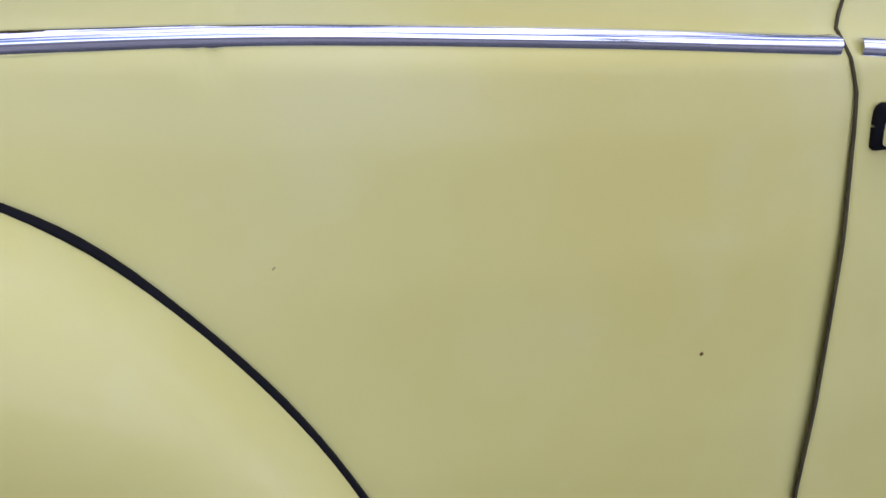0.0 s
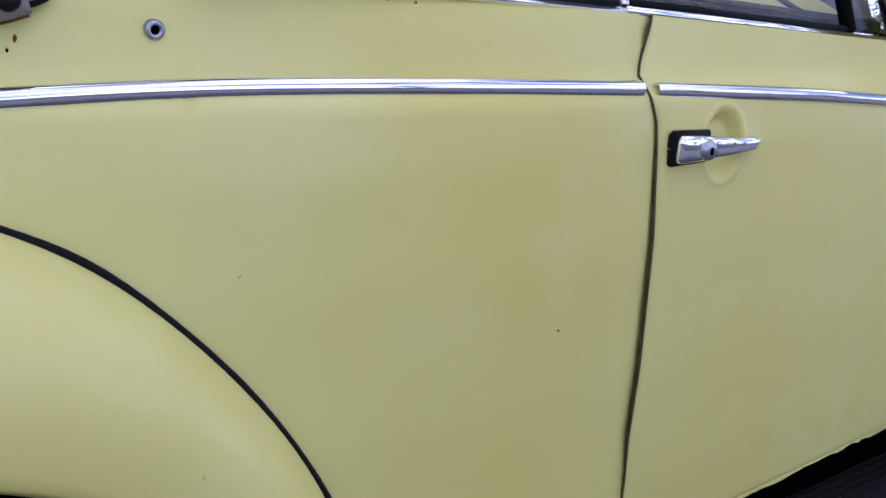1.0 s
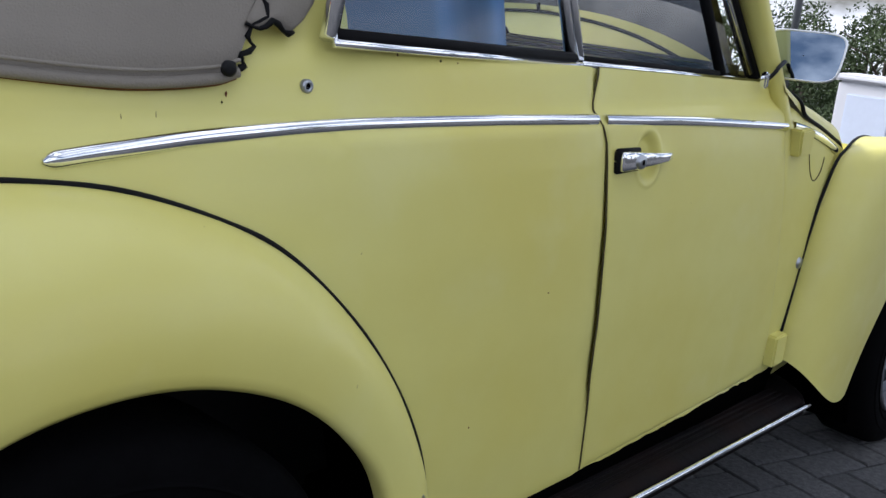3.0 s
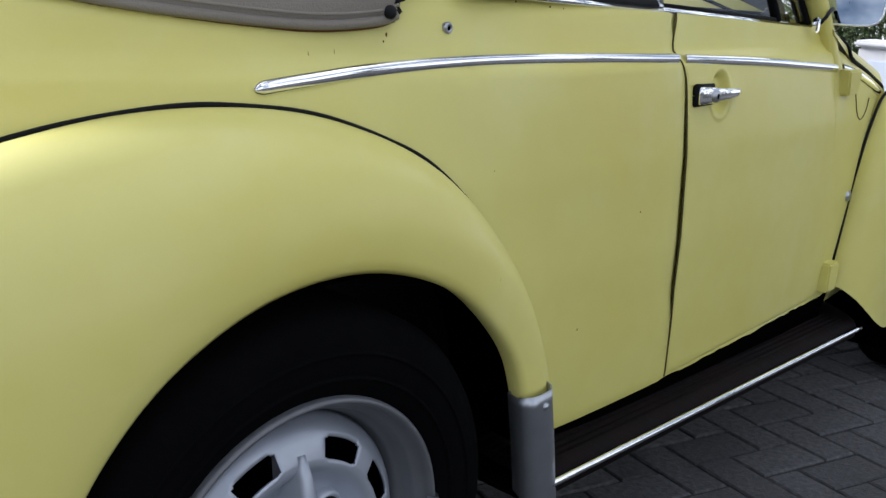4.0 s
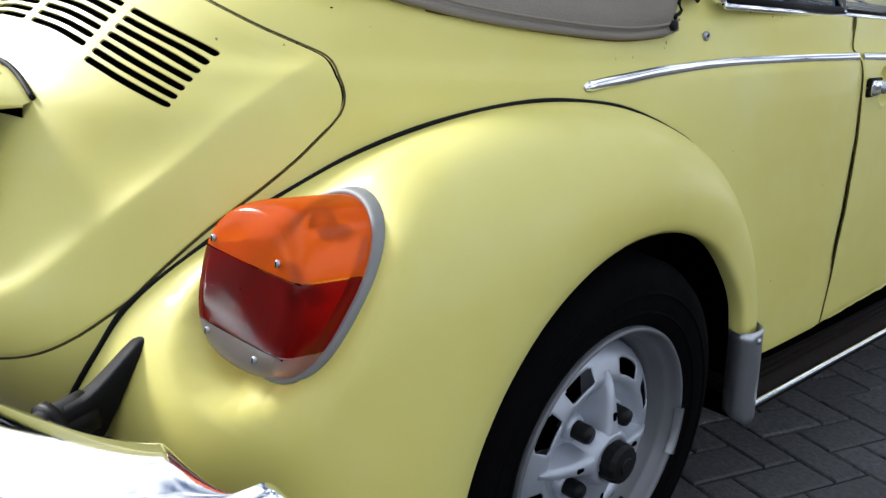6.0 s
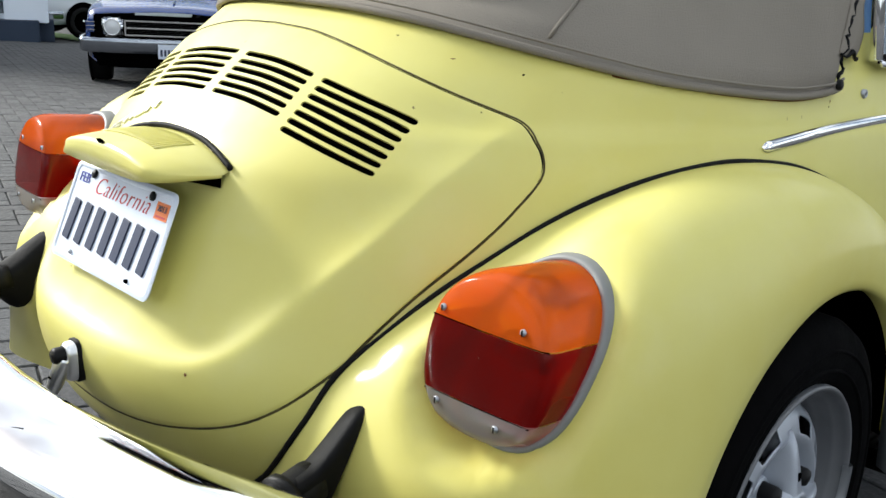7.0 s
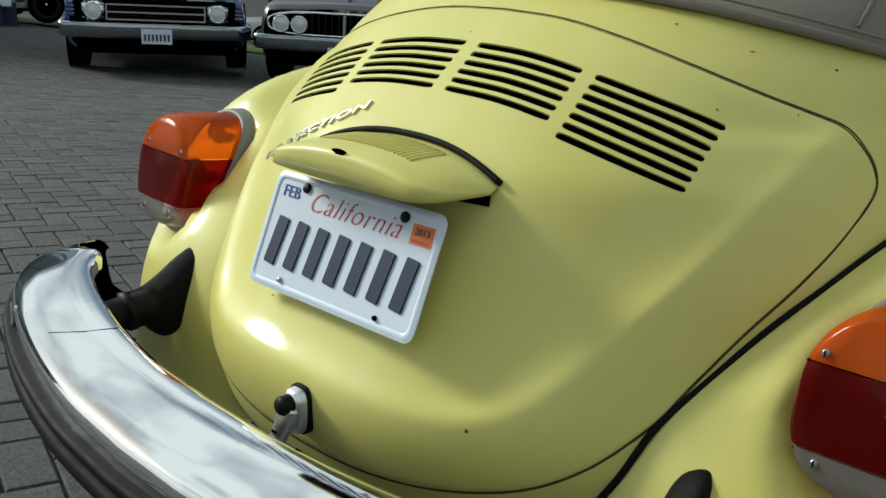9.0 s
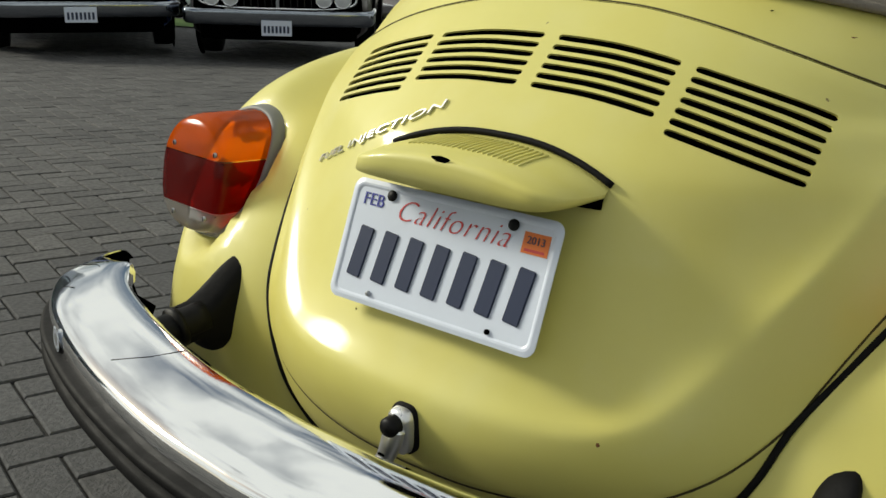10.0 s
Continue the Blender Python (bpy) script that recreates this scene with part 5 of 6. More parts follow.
# ---- nose: front fenders, cowl, lid, screen ----
def nose():
    for sg in (-1, 1):
        st = spline([(1.552, 0.325, 1.86, 0.175), (1.563, 0.385, 1.90, 0.25), (1.582, 0.46, 1.96, 0.33), (1.611, 0.575, 2.05, 0.43), (1.656, 0.68, 2.14, 0.50), (1.732, 0.757, 2.26, 0.545), (1.93, 0.768, 2.40, 0.565), (2.2, 0.742, 2.52, 0.55), (2.5, 0.69, 2.64, 0.50), (2.75, 0.59, 2.73, 0.42), (2.92, 0.44, 2.78, 0.32), (2.98, 0.30, 2.79, 0.20)], 60)
        rows = []
        for ix, iz, ox, oz in st:
            yi = float(np.interp(ix, [1.5, 1.75, 2.0, 2.4, 2.8, 3.0], [0.716, 0.704, 0.640, 0.55, 0.47, 0.45]))
            I, O = np.array([ix, -yi, iz]), np.array([ox, -0.775, oz])
            D = np.linalg.norm(I - O)
            ri = np.array([ix - 2.4, 0, iz - 0.2]); ri /= np.linalg.norm(ri)
            ro = np.array([ox - 2.4, 0, oz - 0.2]); ro /= np.linalg.norm(ro)
            p1, p2 = I + np.array([0, -0.30 * D, 0]) + ri * 0.04 * D, O + np.array([0, -0.03, 0]) + ro * 0.5 * D
            t = np.linspace(0, 1, 18)[:, None]
            skirt = np.array([[ix, -yi + 0.10, max(0.22, iz - 0.34)], [ix, -yi + 0.03, iz - 0.05]])
            rows.append(np.vstack([skirt, (1 - t) ** 3 * I + 3 * (1 - t) ** 2 * t * p1 + 3 * (1 - t) * t * t * p2 + t**3 * O]))
        rows = np.array(rows) * [1, -sg, 1] if sg > 0 else np.array(rows)
        f = grid("front_fender", rows, PAINT, car, flip=sg > 0)
        tube("fender_beading", rows[:, 2] + [-0.002, sg * 0.003, 0], 0.0036, RUBBER, f)
        lathe("headlamp", [(0.0, 0.09), (0.06, 0.085), (0.088, 0.06), (0.094, 0.02), (0.094, -0.06)], (2.80, sg * 0.60, 0.63), CHROME, f, 32, axis="x")
        # near-black housing carries the front arch's shade in its colour
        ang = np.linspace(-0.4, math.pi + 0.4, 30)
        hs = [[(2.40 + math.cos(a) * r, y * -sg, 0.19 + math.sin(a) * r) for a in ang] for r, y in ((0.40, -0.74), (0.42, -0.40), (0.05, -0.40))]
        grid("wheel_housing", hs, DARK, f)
    # bonnet: its edge comes down to the belt line at the cowl
    edge_z = lambda x: float(np.interp(x, [1.395, 1.44, 1.50, 1.60, 1.742, 2.0, 2.4, 3.0], [0.888, 0.866, 0.836, 0.809, 0.766, 0.69, 0.56, 0.38]))
    edge_w = lambda x: float(np.interp(x, [1.395, 1.5, 1.742, 2.0, 2.4, 3.0], [0.702, 0.702, 0.688, 0.61, 0.50, 0.38]))
    crown_z = lambda x: float(np.interp(x, [1.395, 1.6, 1.85, 2.1, 2.4, 3.0], [0.925, 0.885, 0.832, 0.77, 0.68, 0.45]))
    rows = []
    for x in np.concatenate([np.linspace(1.395, 1.80, 28), np.linspace(1.84, 3.0, 24)]):
        rows.append([(x, edge_w(x) * math.sin(a), edge_z(x) + 0.003 + (crown_z(x) - edge_z(x)) * max(0.0, math.cos(a)) ** 0.6) for a in np.linspace(-math.pi / 2, math.pi / 2, 65)])
    grid("bonnet", rows, PAINT, car)
    for sg in (-1, 1):
        seam = [(1.398, 0.940, 0.66), (1.43, 0.905, 0.69), (1.475, 0.868, 0.701), (1.502, 0.838, 0.704), (1.60, 0.810, 0.702), (1.742, 0.767, 0.690), (1.90, 0.722, 0.645)]
        pts = []
        for x, z, y in spline(seam, 40):
            k = max(0.0, min(1.0, (z - edge_z(x)) / (crown_z(x) - edge_z(x))))
            pts.append((x, sg * edge_w(x) * math.sqrt(max(0.0, 1 - k ** (2 / 0.6))) * 1.003, z + 0.003))
        tube("bonnet_seal", pts, 0.0042, RUBBER, car)
        moulding("cowl_moulding", [(1.452, 0.823), (1.52, 0.811), (1.62, 0.786), (1.71, 0.757)], car, sg=sg)
        # dark tube laid over the uncut sheet draws the flap's gap
        tube("fuel_flap_seam", [side_pt(x, z, 0.0006, sg) for x, z in spline([(1.532, 0.800), (1.545, 0.765), (1.562, 0.722), (1.588, 0.704), (1.622, 0.720), (1.640, 0.748)], 24)], 0.0013, GAPDIRT, car, seg=5)
        lathe("jack_cap", [(0.013, 0.0), (0.012, sg * 0.004), (0.0, sg * 0.005)], side_pt(1.578, 0.530, 0.0, sg), DULL, car, 18)
    grid("front_apron", [[(3.0 - 0.05 * abs(y), y, z) for y in np.linspace(-0.45, 0.45, 12)] for z in np.linspace(0.28, 0.62, 6)], PAINT, car)
    # screen
    sc = new("windscreen")
    sc.parent = car
    rows = [[(1.485 - 0.26 * v - 0.10 * (y / 0.6) ** 2, y * (1 - 0.12 * v), 0.915 + 0.45 * v) for y in np.linspace(-0.60, 0.60, 20)] for v in np.linspace(0, 1, 8)]
    g = grid("pane", rows, GLASS, sc)
    g.visible_shadow = False
    tube("screen_header", rows[-1], 0.022, PAINT, sc)
    tube("screen_rubber", rows[0], 0.012, RUBBER, sc)


nose()


# ---- cabin seen through the glass ----
def cabin():
    floor_z = 0.27
    box("cabin_floor", (1.9, 1.3, 0.02), (0.85, 0, floor_z), PLASTIC, car, 0.002)
    box("dashboard", (0.16, 1.2, 0.22), (1.40, 0, 0.79), PLASTIC, car, 0.03)
    box("rear_bench", (0.42, 1.1, 0.30), (0.30, 0, 0.45), PLASTIC, car, 0.05)
    box("rear_backrest", (0.14, 1.1, 0.46), (0.10, 0, 0.72), PLASTIC, car, 0.05)
    # seat vinyl, coloured blue for the sky reflected in the side glass
    grey = mat("seat_vinyl_sky_blue", (0.13, 0.27, 0.52), 0.5, var=0.3, vscale=5, bump=0.02, bscale=300)
    for y in (-0.31, 0.31):
        seat = new("front_seat")
        seat.parent = car
        box("seat_cushion", (0.50, 0.48, 0.17), (0.95, y, 0.46), grey, seat, 0.05)
        part("seat_back", box_bm((0.15, 0.46, 0.72), (0.78, y, 0.84), 0.06, 4, pose(0, 0, 0, 0, -14, 0)), grey, seat, smooth=True)
    w = new("steering_wheel")
    w.parent = car
    ring = [(1.24 + 0.06 * math.sin(a), 0.33 + 0.19 * math.cos(a), 0.90 + 0.175 * math.sin(a)) for a in np.linspace(0, 2 * math.pi, 40, endpoint=False)]
    tube("steering_rim", ring, 0.013, PLASTIC, w, closed=True)
    for a in (0.2, math.pi - 0.2, -1.57):
        tube("spoke", [(1.25, 0.33, 0.90), (1.24 + 0.06 * math.sin(a), 0.33 + 0.19 * math.cos(a), 0.90 + 0.175 * math.sin(a))], 0.010, PLASTIC, w)
    box("underbody", (2.6, 1.15, 0.10), (0.9, 0, 0.235), DARK, car, 0.02)
    box("gearbox", (0.5, 0.5, 0.14), (-0.35, 0, 0.28), DARK, car, 0.03)


cabin()


# ---- stone guards at the fender feet ----
for sg in (-1, 1):
    g = new("stone_guard")
    g.parent = car
    g["label"] = "creased silver stone guard on the fender foot"
    rows = []
    for k in np.linspace(0, 1, 16):
        z = 0.412 - 0.188 * k
        xl = float(np.interp(z, [0.22, 0.25, 0.315, 0.42], [0.402, 0.396, 0.386, 0.366]))
        dent = 0.003 * math.sin(11 * k) * (1 - k)
        pts = [(xl + 0.012, 0.748), (xl - 0.004, 0.752), (xl - 0.008, 0.770), (xl - 0.004, 0.784), (xl + 0.004, 0.789 + dent), (xl + 0.026, 0.790 - dent), (xl + 0.044, 0.787), (xl + 0.054, 0.778), (xl + 0.062, 0.758)]
        tip = 0.020 * float(smooth01((k - 0.86) / 0.14))
        rows.append([(x, sg * y, z + 0.006 * (0.25 if i < 3 else 1) * smooth01((0.08 - k) / 0.08) + tip * abs(i - 5) / 4) for i, (x, y) in enumerate(pts)])
    s = grid("guard_sheet", rows, DULL, g)
    md = s.modifiers.new("thick", "SOLIDIFY")
    md.thickness = 0.003
    lathe("guard_screw", [(0.006, sg * 0.0), (0.006, sg * 0.004), (0.0, sg * 0.005)], (0.398, sg * 0.790, 0.396), DULL, g, 12)


# ---- chips, drips and rust spots in the paint ----
def paint_mark(p, n, w, h, material, seed):
    rk = np.random.default_rng(seed)
    n = np.asarray(n, float) / np.linalg.norm(n)
    a = np.cross((0, 0, 1), n)
    a /= np.linalg.norm(a)
    b = np.cross(n, a)
    ring = [np.asarray(p) + n * 0.0005 + a * w * math.cos(t) * rk.uniform(0.6, 1.2) + b * h * math.sin(t) * rk.uniform(0.6, 1.2) for t in np.linspace(0, 2 * math.pi, 11, endpoint=False)]
    mesh_ob("paint_mark", ring + [np.asarray(p) + n * 0.0009], [(i, (i + 1) % 11, 11) for i in range(11)], material, car, False)


for i, (x, z, w, h) in enumerate(((0.517, 0.934, 0.0022, 0.0018), (0.452, 0.940, 0.0018, 0.0022), (0.545, 0.932, 0.0014, 0.0014), (0.112, 0.873, 0.0007, 0.006), (0.146, 0.875, 0.0006, 0.005), (0.222, 0.896, 0.0016, 0.003), (0.216, 0.888, 0.0010, 0.002), (0.70, 0.62, 0.0018, 0.0015), (0.56, 0.45, 0.002, 0.0016))):
    paint_mark(side_pt(x, z, 0.0), (0, -1, 0.15), w, h, STAIN if 2 < i < 5 else RUST if i % 3 else DARK, 40 + i)
for i, (y, z, w, h) in enumerate(((-0.410, 0.930, 0.0028, 0.0022), (-0.238, 0.9695, 0.0024, 0.0016), (-0.237, 0.5385, 0.0022, 0.0030), (-0.402, 0.882, 0.0014, 0.0014), (-0.33, 0.945, 0.004, 0.0012), (0.12, 0.60, 0.0016, 0.0013))):
    p = lid_pt(y, z, 0.0) if z < 0.93 and abs(y) < 0.4 else np.array([float(surf_x(y, z)), y, z])
    paint_mark(p, normal_at(p[None])[0], w, h, RUST if i in (2, 4) else DARK, 70 + i)
# ---- surroundings ----
def yard_z(x, y):
    """The paved yard is one plane that falls gently towards the car's nose, and more steeply beyond the yard."""
    x = np.asarray(x, float)
    return -0.008 - 0.05 * x - 0.020 * np.asarray(y, float) - 0.08 * np.clip(x - 7.0, 0, 90)


NAVY = mat("navy_car_paint", (0.008, 0.036, 0.17), 0.25, coat=0.8, var=0.2, vscale=4)
MAROON = mat("dark_brown_car_paint", (0.03, 0.022, 0.022), 0.3, coat=0.8, var=0.2, vscale=4)
WHITECAR = mat("white_car_paint", (0.55, 0.58, 0.62), 0.3, coat=0.6, var=0.1, vscale=4)
GREENCAR = mat("mint_green_car_paint", (0.08, 0.32, 0.22), 0.3, coat=0.6, var=0.1, vscale=4)
# chrome darkened in its colour for the dark surroundings it would mirror
DIMCHROME = mat("dim_bumper_chrome", (0.34, 0.37, 0.42), 0.12, metal=1.0, var=0.3, vscale=6)
CARGLASS = mat("tinted_car_glass", (0.05, 0.09, 0.10), 0.06, coat=1.0, coat_rough=0.02)
LAMPGLASS = mat("headlamp_glass", (0.62, 0.64, 0.66), 0.12, coat=1.0, coat_rough=0.02)


def old_car(name, paint, quad, label):
    """An American coupe of about 1970, nose at the origin and pointing to +x."""
    c = new(name)
    tagged(c, label, "car", "old cars parked in the yard")
    xs = [0.0, -0.05, -0.14, -0.5, -1.0, -1.6, -2.2, -3.2, -4.0, -4.6, -4.85]
    ws = [0.86, 0.90, 0.92, 0.94, 0.95, 0.95, 0.95, 0.95, 0.94, 0.90, 0.84]
    tops = [0.80, 0.845, 0.865, 0.90, 0.925, 0.945, 0.94, 0.94, 0.93, 0.90, 0.82]
    rows = []
    for x, w, t in zip(xs, ws, tops):
        row = []
        for sg in (-1, 1):
            q = [(w * 0.88, 0.27), (w * 0.97, 0.34), (w, 0.52), (w * 0.99, 0.66), (w * 0.96, t - 0.06), (w * 0.90, t - 0.012), (w * 0.78, t + 0.006), (w * 0.55, t + 0.012), (w * 0.2, t + 0.03)]
            row += [(x, sg * y, z) for y, z in (q if sg < 0 else q[::-1])]
        rows.append(row)
    b = grid("body", rows, paint, c)
    # black discs on the uncut flanks, painted for the arches' shade; wheels
    for wx in (-0.86, -3.75):
        for sg in (-1, 1):
            lathe("arch_shade_disc", [(0.39, sg * 0.955), (0.36, sg * 0.958), (0.02, sg * 0.956)], (wx, 0, 0.36), DARK, b, 28)
            w = new("wheel")
            w.parent = c
            lathe("tyre", [(0.19, sg * 0.93), (0.22, sg * 0.965), (0.30, sg * 0.962), (0.33, sg * 0.93), (0.335, sg * 0.85), (0.33, sg * 0.75), (0.2, sg * 0.73)], (wx, 0, 0.335), RUBBER, w, 32)
            lathe("rim", [(0.20, sg * 0.945), (0.17, sg * 0.93), (0.08, sg * 0.94), (0.0, sg * 0.955)], (wx, 0, 0.335), CHROME, w, 24)
    # cabin with glass
    cab = []
    for x, w, z in ((-1.62, 0.78, 0.95), (-2.12, 0.66, 1.30), (-2.35, 0.63, 1.345), (-3.2, 0.63, 1.335), (-3.45, 0.66, 1.29), (-4.15, 0.76, 0.94)):
        cab.append([(x + 0.0, -w - 0.03, min(z, 0.93) - 0.0), (x, -w, z - 0.05 if z > 1 else z - 0.01), (x, -w * 0.85, z), (x, 0, z + 0.015), (x, w * 0.85, z), (x, w, z - 0.05 if z > 1 else z - 0.01), (x, w + 0.03, min(z, 0.93))])
    cabin_ob = grid("roof", cab, paint, c)
    rows = [[(-1.66 - 0.46 * v - 0.06 * (y / 0.7) ** 2 + 0.03, y * (1 - 0.15 * v), 0.955 + 0.335 * v + 0.012) for y in np.linspace(-0.70, 0.70, 12)] for v in np.linspace(0, 1, 6)]
    ws_ob = grid("windscreen", rows, CARGLASS, c)
    tube("screen_trim", [rows[0][0], rows[-1][0]], 0.018, CHROME, ws_ob)
    tube("screen_trim", [rows[0][-1], rows[-1][-1]], 0.018, CHROME, ws_ob)
    tube("screen_trim", rows[-1], 0.014, CHROME, ws_ob)
    for y in (-0.34, 0.2):
        tube("wiper", [(-1.58, y, 0.972), (-1.66, y + 0.42, 0.99)], 0.008, PLASTIC, ws_ob)
    for sg in (-1, 1):
        rows = [[(x, sg * (0.80 - 0.14 * v), 0.95 + 0.32 * v) for x in np.linspace(-1.8 - 0.42 * v, -3.9 + 0.5 * v, 8)] for v in np.linspace(0, 1, 4)]
        grid("side_glass", rows, CARGLASS, c)
        m = new("wing_mirror")
        m.parent = c
        part("mirror_shell", box_bm((0.06, 0.15, 0.09), (-1.85, sg * 1.02, 1.02), 0.02, 3), CHROME, m, smooth=True)
        tube("mirror_arm", [(-1.85, sg * 0.92, 0.95), (-1.85, sg * 0.98, 1.0)], 0.01, CHROME, m)
    # face
    box("grille_back", (0.04, 1.62, 0.24), (0.02, 0, 0.675), DARK, c, 0.01)
    lamp_y = (0.66, 0.47) if quad else (0.62,)
    if not quad:
        for k in range(3):
            box("grille_bar", (0.05, 0.98, 0.016), (0.045, 0, 0.585 + 0.075 * k), CHROME, c, 0.004)
        for k in range(9):
            box("grille_fin", (0.03, 0.94, 0.004), (0.04, 0, 0.595 + 0.016 * k), PLASTIC, c, 0.001)
        for sg in (-1, 1):
            box("grille_bar", (0.05, 0.016, 0.166), (0.045, sg * 0.49, 0.66), CHROME, c, 0.004)
            box("side_marker", (0.05, 0.13, 0.14), (0.0, sg * 0.83, 0.67), NAVY, c, 0.02)
            for k in range(3):
                box("marker_rib", (0.02, 0.12, 0.006), (0.028, sg * 0.83, 0.63 + 0.04 * k), CHROME, c, 0.002)
    else:
        ring = [(0.05, 0.80 * math.copysign(abs(math.cos(a)) ** 0.5, math.cos(a)), 0.675 + 0.115 * math.copysign(abs(math.sin(a)) ** 0.7, math.sin(a))) for a in np.linspace(0, 2 * math.pi, 60, endpoint=False)]
        tube("grille_surround", ring, 0.013, CHROME, c, closed=True)
        for sg in (-1, 1):
            for k in range(5):
                box("grille_bar", (0.02, 0.012, 0.19), (0.045, sg * (0.06 + 0.07 * k), 0.675), PLASTIC, c, 0.002)
        box("grille_bar", (0.03, 0.03, 0.21), (0.045, 0, 0.675), DULL, c, 0.004)
    for sg in (-1, 1):
        for ly in lamp_y:
            lamp = new("headlamp")
            lamp.parent = c
            if not quad:
                part("bezel", box_bm((0.05, 0.215, 0.205), (0.035, sg * ly, 0.665), 0.02, 3), CHROME, lamp, smooth=True)
            lathe("lamp_ring", [(0.088, 0.05), (0.09, 0.075), (0.080, 0.082), (0.076, 0.07)], (0, sg * ly, 0.665), CHROME, lamp, 28, axis="x")
            lathe("lamp_glass", [(0.078, 0.068), (0.05, 0.085), (0.0, 0.092)], (0, sg * ly, 0.665), LAMPGLASS, lamp, 28, axis="x")
    # bumper: swept bar with turned-back ends
    path = [(-0.42, -0.975), (-0.10, -0.975), (0.06, -0.93), (0.13, -0.72), (0.155, -0.35), (0.16, 0.0)]
    h = spline(path, 40)
    p = np.vstack([h, (h * [1, -1])[::-1][1:]])
    tn = np.gradient(p, axis=0)
    tn /= np.linalg.norm(tn, axis=1, keepdims=True)
    nm = np.stack([tn[:, 1], -tn[:, 0]], 1)
    prof = [(0.03, 0.555), (0.0, 0.55), (-0.012, 0.525), (0.0, 0.48), (-0.004, 0.43), (0.02, 0.40), (0.05, 0.395)]
    grid("bumper", [[(a[0] - n[0] * d, a[1] - n[1] * d, z) for d, z in prof] for a, n in zip(p, nm)], DIMCHROME, c)
    box("valance", (0.06, 1.6, 0.18), (0.0, 0, 0.34), DARK, c, 0.02)
    box("chassis", (4.4, 1.5, 0.14), (-2.5, 0, 0.27), DARK, c, 0.02)
    pl = new("front_plate")
    pl.parent = c
    zp, yp = (0.43, 0.0) if not quad else (0.38, 0.0)
    box("plate_sheet", (0.006, 0.305, 0.152), (0.172, yp, zp), WHITE, pl, 0.002)
    for k in range(7):
        box("character_bar", (0.004, 0.022, 0.07), (0.176, yp - 0.117 + 0.039 * k, zp - 0.012), INK, pl, 0.001)
    box("hood_crease", (1.3, 0.02, 0.012), (-0.85, 0, 0.945), paint, c, 0.005, m=pose(0, 0, 0, 0, 2.0, 0))
    return c


def set_down(ob, x, y, turn):
    ob.matrix_world = pose(x, y, float(yard_z(x, y)) + 0.002, 0, 0, turn)
    return ob


blue = set_down(old_car("blue_coupe", NAVY, False, "dark blue seventies coupe with chrome bumper, parked on pavers"), 3.98, 8.25, 238)
dark = set_down(old_car("brown_coupe", MAROON, True, "dark brown coupe with four round headlamps, parked on pavers"), 5.27, 6.74, 220)
white = set_down(old_car("white_coupe", WHITECAR, False, "white old coupe parked beside the showroom"), 6.9, 19.8, 178)


# showroom with a glazed front on a navy plinth
def showroom():
    b = new("showroom")
    tagged(b, "white showroom with a glazed front on a navy plinth", "building", kind="structure")
    wallm = mat("showroom_white", (0.72, 0.78, 0.86), 0.6, var=0.15, vscale=2, bump=0.05, bscale=60)
    plinth = mat("navy_plinth", (0.015, 0.03, 0.06), 0.5, var=0.3, vscale=3)
    def bx(name, size, at, m, bev=0.01, par=b):
        return box(name, size, at, m, par, bev)
    # local: x along the front to the left of the corner, y back, z up
    bx("corner_column", (0.44, 0.5, 4.0), (0.22, 0.25, 2.3), wallm)
    bx("plinth", (9.0, 0.25, 0.38), (4.6, 0.02, 0.15), plinth)
    bx("plinth", (0.5, 8.0, 0.38), (0.2, 4.2, 0.15), plinth)
    bx("side_wall", (0.2, 7.5, 3.9), (0.12, 4.3, 2.35), wallm)
    bx("back_wall", (9.0, 0.2, 3.9), (4.6, 8.1, 2.3), wallm)
    bx("far_wall", (0.2, 8.0, 3.9), (9.0, 4.2, 2.3), wallm)
    bx("roof_slab", (9.4, 8.6, 0.35), (4.6, 4.1, 4.4), wallm)
    bx("floor_slab", (8.9, 8.0, 0.1), (4.6, 4.1, 0.36), wallm)
    for k in range(4):
        x = 0.44 + 2.1 * k
        bx("mullion", (0.09, 0.12, 3.6), (x + 0.12, 0.06, 2.25), wallm)
        w = new("window")
        w.parent = b
        bx("pane", (2.0, 0.02, 3.6), (x + 1.16, 0.06, 2.25), GLASS, 0.0, w)
    b.matrix_world = pose(6.25, 17.05, float(yard_z(6.25, 17.05)) - 0.05, 0, 0, 158) @ Matrix.Diagonal((1.75, -1.75, 1.35, 1))
    return b


showroom()
gc = old_car("green_coupe", GREENCAR, False, "mint green old coupe behind the showroom glass")
gc.matrix_world = pose(1.0, 22.4, float(yard_z(1.0, 22.4)) + 0.50, 0, 0, 158)


# trees of many leaves
def leaf_mat(name, color):
    m = mat(name, color, 0.7, var=0.5, vscale=1.5, island=True, dark=tuple(c * 0.35 for c in color))
    return m


LEAF = leaf_mat("broad_leaves", (0.07, 0.11, 0.03))
NEEDLE = leaf_mat("blue_needles", (0.05, 0.09, 0.075))
BARK = mat("bark", (0.09, 0.07, 0.05), 0.9, var=0.5, vscale=9, bump=0.6, bscale=30)


